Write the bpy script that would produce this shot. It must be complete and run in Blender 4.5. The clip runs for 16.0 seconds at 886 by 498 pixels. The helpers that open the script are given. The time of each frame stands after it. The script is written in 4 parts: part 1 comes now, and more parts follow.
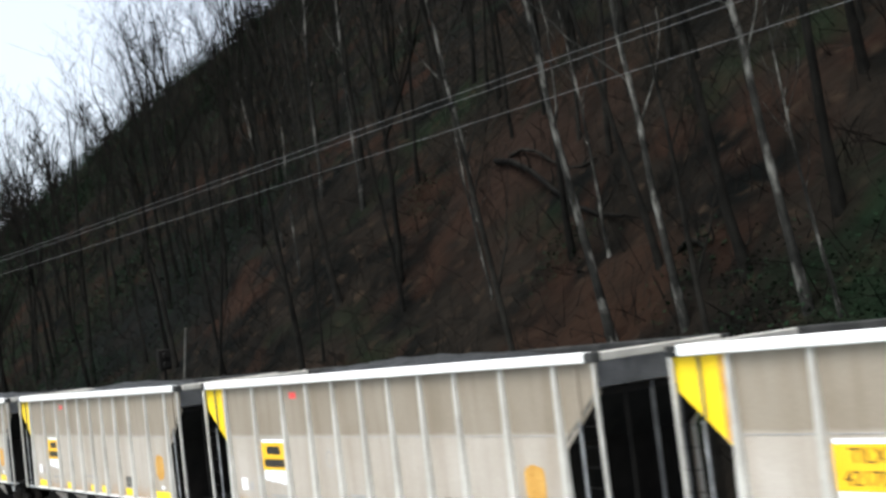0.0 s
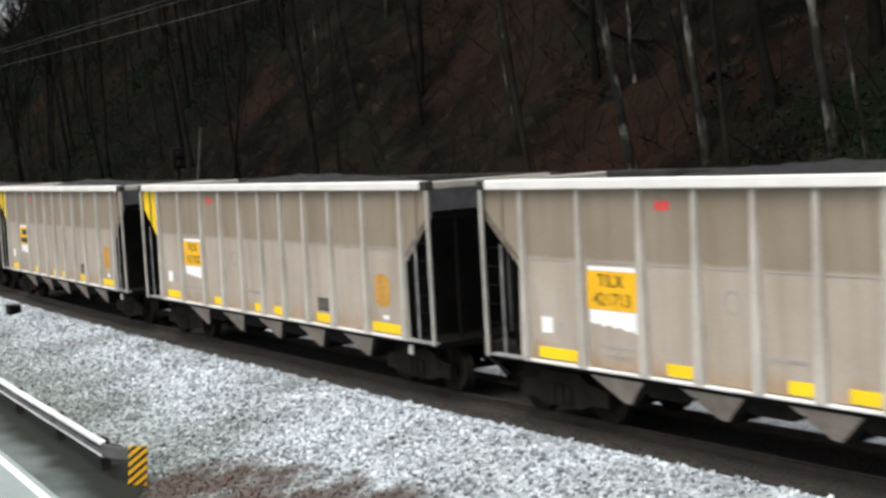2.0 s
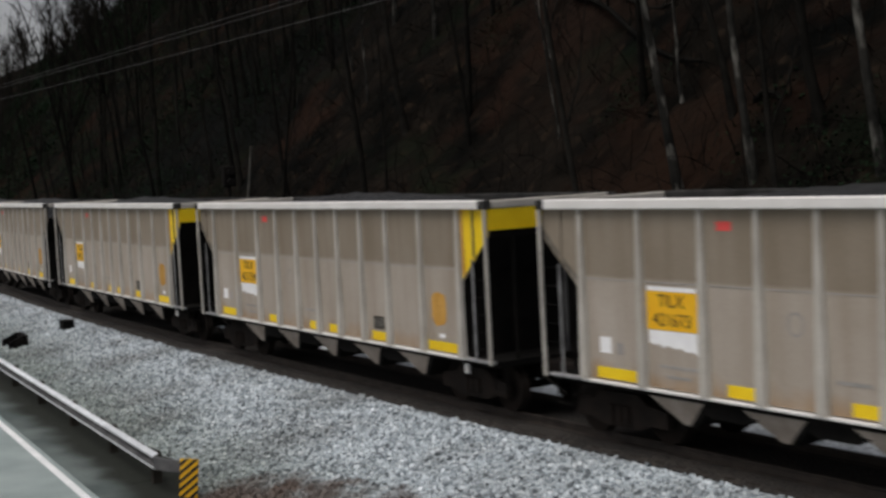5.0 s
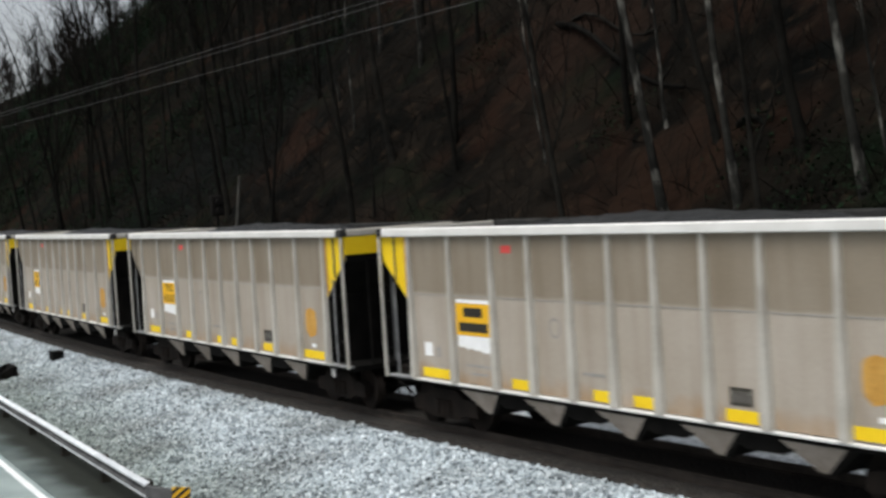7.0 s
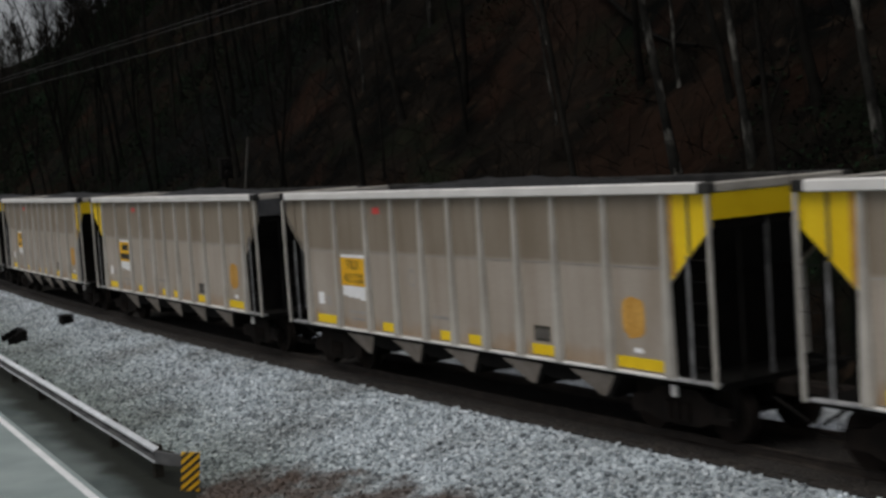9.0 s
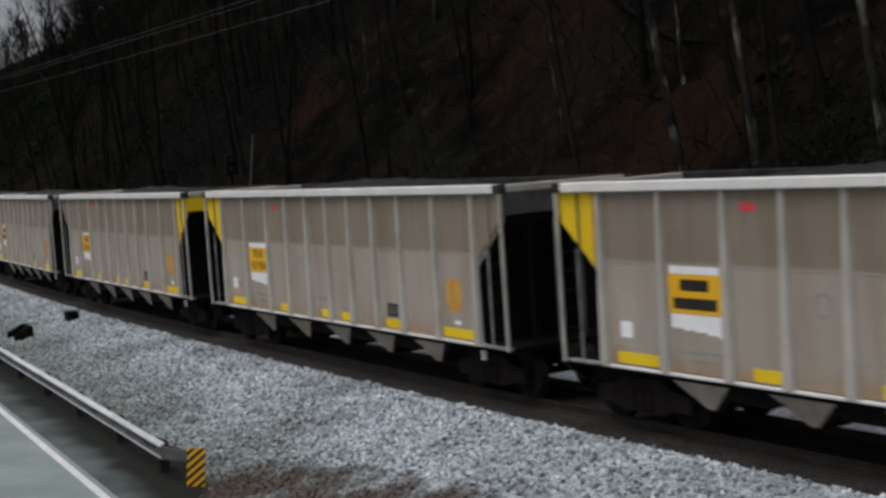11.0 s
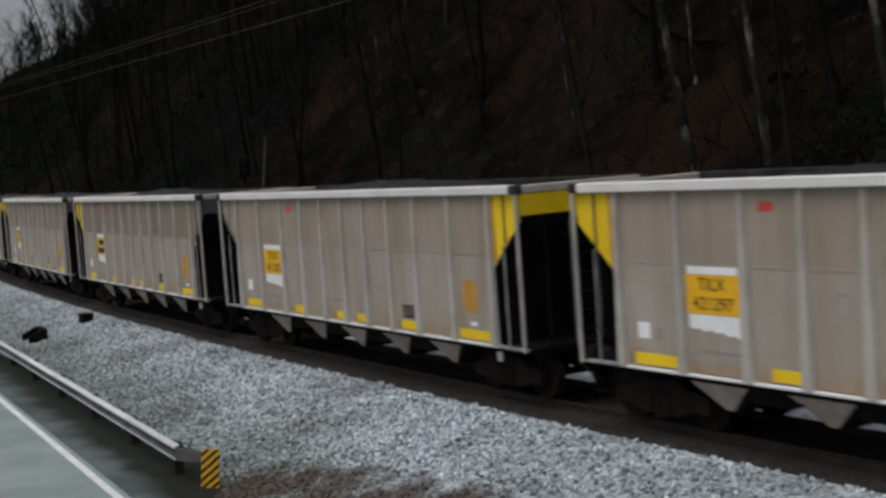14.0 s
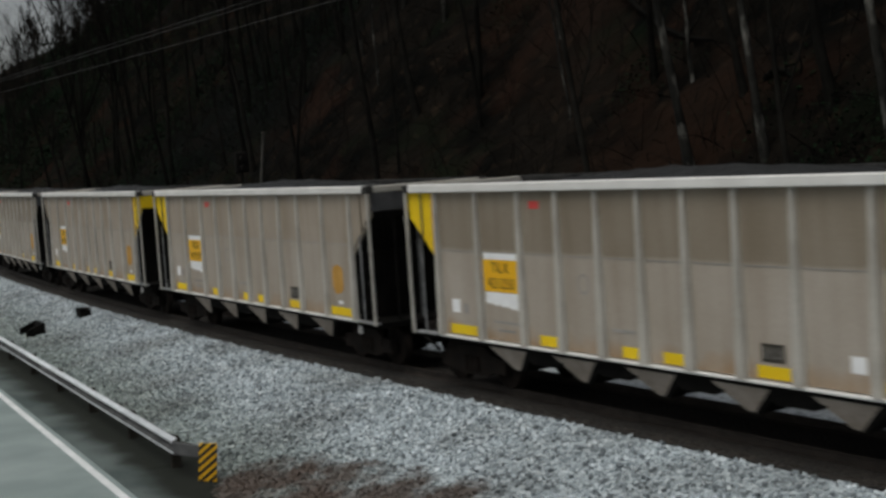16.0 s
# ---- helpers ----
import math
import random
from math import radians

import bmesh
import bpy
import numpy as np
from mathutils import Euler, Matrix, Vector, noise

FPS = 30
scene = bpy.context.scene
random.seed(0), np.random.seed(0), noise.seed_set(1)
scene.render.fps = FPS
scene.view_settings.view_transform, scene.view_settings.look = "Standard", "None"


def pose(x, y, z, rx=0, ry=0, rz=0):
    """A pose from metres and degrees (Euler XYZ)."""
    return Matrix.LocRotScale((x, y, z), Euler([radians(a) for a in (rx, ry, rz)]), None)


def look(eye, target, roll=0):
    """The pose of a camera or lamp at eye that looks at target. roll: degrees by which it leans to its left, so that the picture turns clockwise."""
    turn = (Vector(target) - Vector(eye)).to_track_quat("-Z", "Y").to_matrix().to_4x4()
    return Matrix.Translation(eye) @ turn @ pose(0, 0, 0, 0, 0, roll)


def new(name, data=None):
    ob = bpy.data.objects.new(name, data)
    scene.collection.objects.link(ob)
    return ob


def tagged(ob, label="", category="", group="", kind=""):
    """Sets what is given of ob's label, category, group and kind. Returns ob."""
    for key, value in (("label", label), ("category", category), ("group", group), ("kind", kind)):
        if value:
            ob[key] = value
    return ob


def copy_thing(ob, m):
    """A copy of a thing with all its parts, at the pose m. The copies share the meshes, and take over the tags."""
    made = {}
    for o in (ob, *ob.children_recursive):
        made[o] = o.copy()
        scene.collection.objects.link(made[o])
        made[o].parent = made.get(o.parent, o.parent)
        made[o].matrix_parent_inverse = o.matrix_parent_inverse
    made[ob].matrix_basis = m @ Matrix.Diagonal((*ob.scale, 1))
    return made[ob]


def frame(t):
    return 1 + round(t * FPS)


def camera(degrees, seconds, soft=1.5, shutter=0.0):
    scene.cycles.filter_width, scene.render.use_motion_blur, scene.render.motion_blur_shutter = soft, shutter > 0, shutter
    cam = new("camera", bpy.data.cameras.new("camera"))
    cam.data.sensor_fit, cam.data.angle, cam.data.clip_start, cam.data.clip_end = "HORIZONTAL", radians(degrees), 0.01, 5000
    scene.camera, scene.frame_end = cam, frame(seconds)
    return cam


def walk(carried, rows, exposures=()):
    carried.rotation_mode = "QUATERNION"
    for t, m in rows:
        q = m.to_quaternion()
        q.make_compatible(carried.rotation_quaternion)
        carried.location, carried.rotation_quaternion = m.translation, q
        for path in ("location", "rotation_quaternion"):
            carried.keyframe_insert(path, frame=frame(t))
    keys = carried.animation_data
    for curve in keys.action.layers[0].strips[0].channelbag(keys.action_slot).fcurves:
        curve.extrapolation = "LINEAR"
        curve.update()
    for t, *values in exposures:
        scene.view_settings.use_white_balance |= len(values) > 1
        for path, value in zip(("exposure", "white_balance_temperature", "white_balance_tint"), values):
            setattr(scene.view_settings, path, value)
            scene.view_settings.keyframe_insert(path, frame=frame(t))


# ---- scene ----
# ---- the line of the track: an easy curve between two straights ----
HEAD, BEND, BEND_FROM, BEND_TO = 0.6104, 0.00213, -25.0, 75.0
FOOT = (11.874, 8.306)          # point of the train's near side closest to the camera
EYE_Z = 4.845                   # camera above the rail heads (z = 0)
ROAD_Z = -0.85
ROAD_P, ROAD_A = Vector((-6.63, 23.9, 0)), radians(27.6)
ROAD_U, ROAD_N = Vector((-math.sin(ROAD_A), math.cos(ROAD_A), 0)), Vector((math.cos(ROAD_A), math.sin(ROAD_A), 0))


def bend_point(s):
    a = HEAD - BEND * s
    return (FOOT[0] - (math.cos(a) - math.cos(HEAD)) / BEND,
            FOOT[1] + (math.sin(HEAD) - math.sin(a)) / BEND, a)


def track(s, side=0.0):
    """Plan point at s metres along the train's near side, side metres towards the hill, and the heading."""
    c = min(max(s, BEND_FROM), BEND_TO)
    x, y, a = bend_point(c)
    x, y = x - math.sin(a) * (s - c), y + math.cos(a) * (s - c)
    return x + math.cos(a) * side, y + math.sin(a) * side, a


def land(s, l):
    """Height of the ground l metres behind the train's near side (negative towards the road)."""
    if l < 8.0:
        return -0.95 + 0.25 * max(0.0, min(1.0, (l + 6) / 8)) if l > -6 else -0.95
    rough = 0.9 * math.sin(0.071 * s + 0.13 * l) + 0.6 * math.sin(0.17 * s - 0.21 * l + 1.0) + 1.4 * math.sin(0.031 * s + 2.0)
    rise = 0.95 * (l - 8.0) + rough * min(1.0, (l - 8.0) / 8.0)
    top = 60.0 + 4.0 * math.sin(0.02 * s) - 20.0 * min(1.0, max(0.0, (s - 155) / 90))
    return -0.7 + (rise if rise < top - 12 else top - 12 * math.exp(-(rise - top + 12) / 12.0))

# ---- the camera and its way ----
cam = camera(36.82, 16.0, soft=2.9, shutter=0.35)


def shot(t, pitch, roll, yaw, ahead):
    turn = pose(0, 0, EYE_Z, 90 + pitch, 0, yaw) @ pose(0, 0, 0, 0, 0, roll)
    return t, turn @ Matrix.Translation((0, 0, -ahead))


walk(cam, [shot(*row) for row in (
    (0, 3.311, -6.850, -3.372, -0.20),
    (0.5, 1.620, -5.798, -2.083, -0.37),
    (1, -2.067, -5.217, -1.907, -0.05),
    (1.5, -3.908, -3.025, -3.215, 0.26),
    (2, -4.496, -3.195, -1.973, 0.33),
    (2.5, -4.282, -3.444, -1.505, 0.32),
    (3, -3.982, -3.778, -0.491, 0.20),
    (3.5, -3.553, -3.744, -0.514, 0.13),
    (4, -3.020, -3.469, -0.483, 0.12),
    (4.5, -3.433, -3.036, -0.312, -0.03),
    (5, -3.598, -2.989, 0.000, 0.00),
    (7.5, -2.348, -3.690, -0.636, -0.28),
    (8, -3.723, -3.699, -0.342, 0.08),
    (8.5, -4.077, -3.920, -0.000, 0.12),
    (9, -4.085, -3.900, -0.022, 0.11),
    (9.5, -4.022, -3.753, -0.092, 0.15),
    (10, -4.289, -3.585, 0.136, 0.10),
    (12.5, -4.104, -4.369, 0.201, 0.01),
    (13, -4.167, -4.185, 0.322, -0.04),
    (13.5, -4.402, -4.053, 0.507, 0.06),
    (14, -4.141, -4.176, 0.736, 0.01),
    (14.5, -4.421, -4.041, 0.177, 0.04),
    (15, -5.079, -3.647, 0.283, 0.31),
    (15.5, -4.389, -4.357, 0.904, -0.01),
    (16, -4.308, -3.907, 0.609, -0.15),
)],
     exposures=[(0, 1.4, 6200, 8), (0.5, 1.35, 6150, 10), (1.0, 1.0, 6150, 10), (1.5, 0.25, 6600, 11), (2.0, 0.75, 6700, 12), (2.5, 0.7, 6600, 11), (3.0, 0.65, 6500, 10),
                (3.5, 0.6, 6500, 10), (4.0, -0.2, 6600, 12), (4.5, -0.25, 6700, 13), (5.2, -0.25, 6700, 14), (7.3, 0.4, 6500, 9), (8.0, 0.15, 6550, 9),
                (8.5, -0.3, 6600, 10), (9.0, -0.65, 6600, 12), (10.0, -0.45, 6500, 15), (12.5, -0.5, 6450, 12), (14.0, -0.5, 6450, 13), (14.5, -0.5, 6450, 14),
                (15.0, 0.05, 6500, 11), (15.5, -0.15, 6600, 10), (16.0, -0.6, 6600, 8)])

# ---- overcast daylight ----
SUN_AZ, SUN_EL = radians(228), radians(63)
world = bpy.data.worlds.new("sky")
scene.world = world
world.use_nodes = True
wn = world.node_tree
wn.nodes.clear()
sky = wn.nodes.new("ShaderNodeTexSky")
sky.sky_type, sky.sun_disc = "NISHITA", False
sky.sun_elevation, sky.sun_rotation = SUN_EL, SUN_AZ
sky.air_density, sky.dust_density, sky.ozone_density = 1.0, 4.0, 1.0
wbg, wout = wn.nodes.new("ShaderNodeBackground"), wn.nodes.new("ShaderNodeOutputWorld")
wbg.inputs["Strength"].default_value = 0.12
veil = wn.nodes.new("ShaderNodeHueSaturation")
veil.inputs["Saturation"].default_value = 0.35
wn.links.new(sky.outputs["Color"], veil.inputs["Color"])
wn.links.new(veil.outputs["Color"], wbg.inputs["Color"])
wn.links.new(wbg.outputs[0], wout.inputs["Surface"])
sun = new("sun", bpy.data.lights.new("sun", "SUN"))
sun.data.energy, sun.data.angle, sun.data.color = 1.5, radians(35), (0.97, 1.0, 0.97)
sun.matrix_world = look((math.sin(SUN_AZ) * 50 * math.cos(SUN_EL), math.cos(SUN_AZ) * 50 * math.cos(SUN_EL), 50 * math.sin(SUN_EL)), (0, 0, 0))


# ---- materials ----
def surface(name, a, b, scale=3.0, rough=0.8, metal=0.0, fine=40.0, bump=0.3, grain=0.35, spread=0.12, coords="Object", depth=0.02, shine=0.35):
    """Two tones mixed by a coarse noise, a fine grain on top, relief and a small random shift for each object."""
    m = bpy.data.materials.new(name)
    m.use_nodes = True
    n, li = m.node_tree.nodes, m.node_tree.links
    bsdf = n["Principled BSDF"]
    tc = n.new("ShaderNodeTexCoord")
    big, small = n.new("ShaderNodeTexNoise"), n.new("ShaderNodeTexNoise")
    big.inputs["Scale"].default_value, small.inputs["Scale"].default_value = scale, fine
    big.inputs["Detail"].default_value, small.inputs["Detail"].default_value = 5, 3
    for t in (big, small):
        li.new(tc.outputs[coords], t.inputs["Vector"])
    ramp = n.new("ShaderNodeValToRGB")
    ramp.color_ramp.elements[0].position, ramp.color_ramp.elements[1].position = 0.35, 0.65
    ramp.color_ramp.elements[0].color, ramp.color_ramp.elements[1].color = (*a, 1), (*b, 1)
    li.new(big.outputs["Fac"], ramp.inputs["Fac"])
    mul = n.new("ShaderNodeMix")
    mul.data_type, mul.blend_type = "RGBA", "OVERLAY"
    mul.inputs["Factor"].default_value = grain
    li.new(ramp.outputs["Color"], mul.inputs[6])
    li.new(small.outputs["Fac"], mul.inputs[7])
    info, hsv, rng = n.new("ShaderNodeObjectInfo"), n.new("ShaderNodeHueSaturation"), n.new("ShaderNodeMapRange")
    rng.inputs["To Min"].default_value, rng.inputs["To Max"].default_value = 1 - spread, 1 + spread
    li.new(info.outputs["Random"], rng.inputs["Value"])
    li.new(rng.outputs[0], hsv.inputs["Value"])
    li.new(mul.outputs[2], hsv.inputs["Color"])
    li.new(hsv.outputs[0], bsdf.inputs["Base Color"])
    bsdf.inputs["Roughness"].default_value, bsdf.inputs["Metallic"].default_value = rough, metal
    bsdf.inputs["Specular IOR Level"].default_value = shine
    bp = n.new("ShaderNodeBump")
    bp.inputs["Strength"].default_value, bp.inputs["Distance"].default_value = bump, depth
    li.new(small.outputs["Fac"], bp.inputs["Height"])
    li.new(bp.outputs[0], bsdf.inputs["Normal"])
    return m


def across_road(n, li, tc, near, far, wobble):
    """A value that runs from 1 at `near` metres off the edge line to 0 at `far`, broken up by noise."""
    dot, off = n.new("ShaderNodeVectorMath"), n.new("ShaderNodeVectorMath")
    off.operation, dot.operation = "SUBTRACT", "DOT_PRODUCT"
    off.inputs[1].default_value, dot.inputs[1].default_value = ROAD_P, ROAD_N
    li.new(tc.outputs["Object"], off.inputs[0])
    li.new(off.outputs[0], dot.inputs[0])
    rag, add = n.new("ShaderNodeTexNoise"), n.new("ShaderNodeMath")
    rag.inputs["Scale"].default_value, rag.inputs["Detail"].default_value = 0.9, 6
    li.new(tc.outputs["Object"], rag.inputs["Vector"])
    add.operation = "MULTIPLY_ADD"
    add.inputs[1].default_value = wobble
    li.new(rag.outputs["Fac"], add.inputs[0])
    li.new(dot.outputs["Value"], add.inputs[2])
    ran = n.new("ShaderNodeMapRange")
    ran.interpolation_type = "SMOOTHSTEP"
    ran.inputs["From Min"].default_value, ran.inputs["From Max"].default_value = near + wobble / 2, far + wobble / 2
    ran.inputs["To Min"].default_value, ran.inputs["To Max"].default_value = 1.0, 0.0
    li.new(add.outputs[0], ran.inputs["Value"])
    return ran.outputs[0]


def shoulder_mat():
    """Old asphalt, coloured darker towards the guardrail for dirt and shade there."""
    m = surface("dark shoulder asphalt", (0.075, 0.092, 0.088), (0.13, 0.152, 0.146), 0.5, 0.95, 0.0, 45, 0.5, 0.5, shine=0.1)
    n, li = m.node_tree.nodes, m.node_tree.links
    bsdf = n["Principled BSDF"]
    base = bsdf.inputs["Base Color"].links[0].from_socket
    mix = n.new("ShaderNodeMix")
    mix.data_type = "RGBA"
    # dark tone by the guardrail: dirt, and shade put into the colour
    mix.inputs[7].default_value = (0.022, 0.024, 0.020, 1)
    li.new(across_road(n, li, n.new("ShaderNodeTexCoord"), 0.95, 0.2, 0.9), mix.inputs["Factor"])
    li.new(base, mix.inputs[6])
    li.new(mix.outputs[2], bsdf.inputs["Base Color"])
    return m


def litter_mat():
    """Near-black leaf litter: dark mould, brown leaves and drifts of red-brown beech leaves."""
    # tones set far below real litter; the slope's darkness sits in the colour
    m = surface("near-black leaf litter", (0.0021, 0.0023, 0.002), (0.0094, 0.0074, 0.0056), 0.3, 0.95, 0.0, 1.4, 0.8, 0.45, 0.0, "Object", 0.35, 0.02)
    n, li = m.node_tree.nodes, m.node_tree.links
    bsdf, tc = n["Principled BSDF"], n.new("ShaderNodeTexCoord")
    last = bsdf.inputs["Base Color"].links[0].from_socket
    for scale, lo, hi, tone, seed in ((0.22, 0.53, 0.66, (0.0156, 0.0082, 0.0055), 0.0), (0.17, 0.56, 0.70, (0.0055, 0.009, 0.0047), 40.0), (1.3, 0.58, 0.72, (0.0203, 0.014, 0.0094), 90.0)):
        shift, spots, ran, mix = n.new("ShaderNodeMapping"), n.new("ShaderNodeTexNoise"), n.new("ShaderNodeMapRange"), n.new("ShaderNodeMix")
        shift.inputs["Location"].default_value = (seed, seed, 0)
        li.new(tc.outputs["Object"], shift.inputs["Vector"])
        li.new(shift.outputs[0], spots.inputs["Vector"])
        spots.inputs["Scale"].default_value, spots.inputs["Detail"].default_value = scale, 7
        ran.inputs["From Min"].default_value, ran.inputs["From Max"].default_value, ran.inputs["To Max"].default_value = lo, hi, 0.85
        li.new(spots.outputs["Fac"], ran.inputs["Value"])
        mix.data_type = "RGBA"
        mix.inputs[7].default_value = (*tone, 1)
        li.new(ran.outputs[0], mix.inputs["Factor"])
        li.new(last, mix.inputs[6])
        last = mix.outputs[2]
    ragged = n.new("ShaderNodeTexNoise")
    ragged.inputs["Scale"].default_value, ragged.inputs["Detail"].default_value = 0.5, 7
    li.new(tc.outputs["Object"], ragged.inputs["Vector"])
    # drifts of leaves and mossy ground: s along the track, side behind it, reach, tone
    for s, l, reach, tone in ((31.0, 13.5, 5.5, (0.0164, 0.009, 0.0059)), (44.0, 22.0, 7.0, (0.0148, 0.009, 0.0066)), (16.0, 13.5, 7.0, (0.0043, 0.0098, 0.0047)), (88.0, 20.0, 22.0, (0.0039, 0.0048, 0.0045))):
        d, fall, both, soft, mix = n.new("ShaderNodeVectorMath"), n.new("ShaderNodeMath"), n.new("ShaderNodeMath"), n.new("ShaderNodeMapRange"), n.new("ShaderNodeMix")
        d.operation, fall.operation = "DISTANCE", "MULTIPLY_ADD"
        d.inputs[1].default_value = (*track(s, l)[:2], land(s, l))
        li.new(tc.outputs["Object"], d.inputs[0])
        fall.inputs[1].default_value, fall.inputs[2].default_value = -0.5 / reach, 0.5
        li.new(d.outputs["Value"], fall.inputs[0])
        li.new(fall.outputs[0], both.inputs[0])
        li.new(ragged.outputs["Fac"], both.inputs[1])
        soft.inputs["From Min"].default_value, soft.inputs["From Max"].default_value, soft.inputs["To Max"].default_value = 0.5, 0.85, 0.8
        li.new(both.outputs[0], soft.inputs["Value"])
        mix.data_type = "RGBA"
        mix.inputs[7].default_value = (*tone, 1)
        li.new(soft.outputs[0], mix.inputs["Factor"])
        li.new(last, mix.inputs[6])
        last = mix.outputs[2]
    li.new(last, bsdf.inputs["Base Color"])
    return m


def blotched_bark():
    """Sycamore bark: dark plates peeling off chalky patches."""
    m = surface("blotchy sycamore bark", (0.008, 0.008, 0.007), (0.030, 0.029, 0.025), 1.2, 0.9, 0.0, 8, 0.6, 0.7, 0.35, shine=0.1)
    n, li = m.node_tree.nodes, m.node_tree.links
    bsdf, tc = n["Principled BSDF"], n.new("ShaderNodeTexCoord")
    squash, spots, ran, mix = n.new("ShaderNodeMapping"), n.new("ShaderNodeTexNoise"), n.new("ShaderNodeMapRange"), n.new("ShaderNodeMix")
    squash.inputs["Scale"].default_value = (1.0, 1.0, 0.4)
    li.new(tc.outputs["Object"], squash.inputs["Vector"])
    li.new(squash.outputs[0], spots.inputs["Vector"])
    spots.inputs["Scale"].default_value, spots.inputs["Detail"].default_value = 2.6, 5
    ran.inputs["From Min"].default_value, ran.inputs["From Max"].default_value, ran.inputs["To Max"].default_value = 0.50, 0.62, 0.9
    li.new(spots.outputs["Fac"], ran.inputs["Value"])
    mix.data_type = "RGBA"
    mix.inputs[7].default_value = (0.15, 0.145, 0.128, 1)
    li.new(ran.outputs[0], mix.inputs["Factor"])
    li.new(bsdf.inputs["Base Color"].links[0].from_socket, mix.inputs[6])
    li.new(mix.outputs[2], bsdf.inputs["Base Color"])
    return m


def side_paint(name, upper_tone):
    """Weathered grey paint: a reflection painted into the upper half, streaks down from the chord."""
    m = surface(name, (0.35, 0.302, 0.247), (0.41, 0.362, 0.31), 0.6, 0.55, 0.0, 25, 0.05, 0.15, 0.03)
    n, li = m.node_tree.nodes, m.node_tree.links
    bsdf = n["Principled BSDF"]
    base = bsdf.inputs["Base Color"].links[0].from_socket
    tc, sep = n.new("ShaderNodeTexCoord"), n.new("ShaderNodeSeparateXYZ")
    li.new(tc.outputs["Object"], sep.inputs[0])
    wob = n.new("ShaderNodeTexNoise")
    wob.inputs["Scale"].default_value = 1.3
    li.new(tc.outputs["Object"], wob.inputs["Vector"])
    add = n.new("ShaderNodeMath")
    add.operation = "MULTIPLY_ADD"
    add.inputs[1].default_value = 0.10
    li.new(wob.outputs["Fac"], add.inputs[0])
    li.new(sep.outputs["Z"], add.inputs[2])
    # mask of the upper half, where the reflection is put into the colour
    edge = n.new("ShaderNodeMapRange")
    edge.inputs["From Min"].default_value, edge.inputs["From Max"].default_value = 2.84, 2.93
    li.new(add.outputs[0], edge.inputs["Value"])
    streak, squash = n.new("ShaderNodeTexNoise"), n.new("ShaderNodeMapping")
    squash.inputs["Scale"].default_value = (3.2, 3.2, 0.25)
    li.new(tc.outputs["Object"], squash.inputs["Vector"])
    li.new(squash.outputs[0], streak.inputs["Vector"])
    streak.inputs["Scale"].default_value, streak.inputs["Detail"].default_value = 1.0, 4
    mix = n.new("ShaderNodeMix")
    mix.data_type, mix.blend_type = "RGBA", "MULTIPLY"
    mix.inputs[7].default_value = (*upper_tone, 1)
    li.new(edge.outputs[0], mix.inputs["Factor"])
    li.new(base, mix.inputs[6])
    ramp = n.new("ShaderNodeMapRange")
    ramp.inputs["From Min"].default_value, ramp.inputs["From Max"].default_value = 0.45, 0.75
    ramp.inputs["To Max"].default_value = 0.45
    li.new(streak.outputs["Fac"], ramp.inputs["Value"])
    mix2 = n.new("ShaderNodeMix")
    mix2.data_type, mix2.blend_type = "RGBA", "MULTIPLY"
    mix2.inputs[7].default_value = (0.62, 0.55, 0.46, 1)
    li.new(ramp.outputs[0], mix2.inputs["Factor"])
    li.new(mix.outputs[2], mix2.inputs[6])
    low = n.new("ShaderNodeMath")
    low.operation = "MULTIPLY_ADD"
    low.inputs[1].default_value = 0.9
    li.new(wob.outputs["Fac"], low.inputs[0])
    li.new(sep.outputs["Z"], low.inputs[2])
    foot = n.new("ShaderNodeMapRange")
    foot.inputs["From Min"].default_value, foot.inputs["From Max"].default_value = 1.52, 1.85
    foot.inputs["To Min"].default_value, foot.inputs["To Max"].default_value = 0.75, 0.0
    li.new(low.outputs[0], foot.inputs["Value"])
    mix3 = n.new("ShaderNodeMix")
    mix3.data_type, mix3.blend_type = "RGBA", "MULTIPLY"
    mix3.inputs[7].default_value = (0.90, 0.66, 0.42, 1)
    li.new(foot.outputs[0], mix3.inputs["Factor"])
    li.new(mix2.outputs[2], mix3.inputs[6])
    li.new(mix3.outputs[2], bsdf.inputs["Base Color"])
    return m


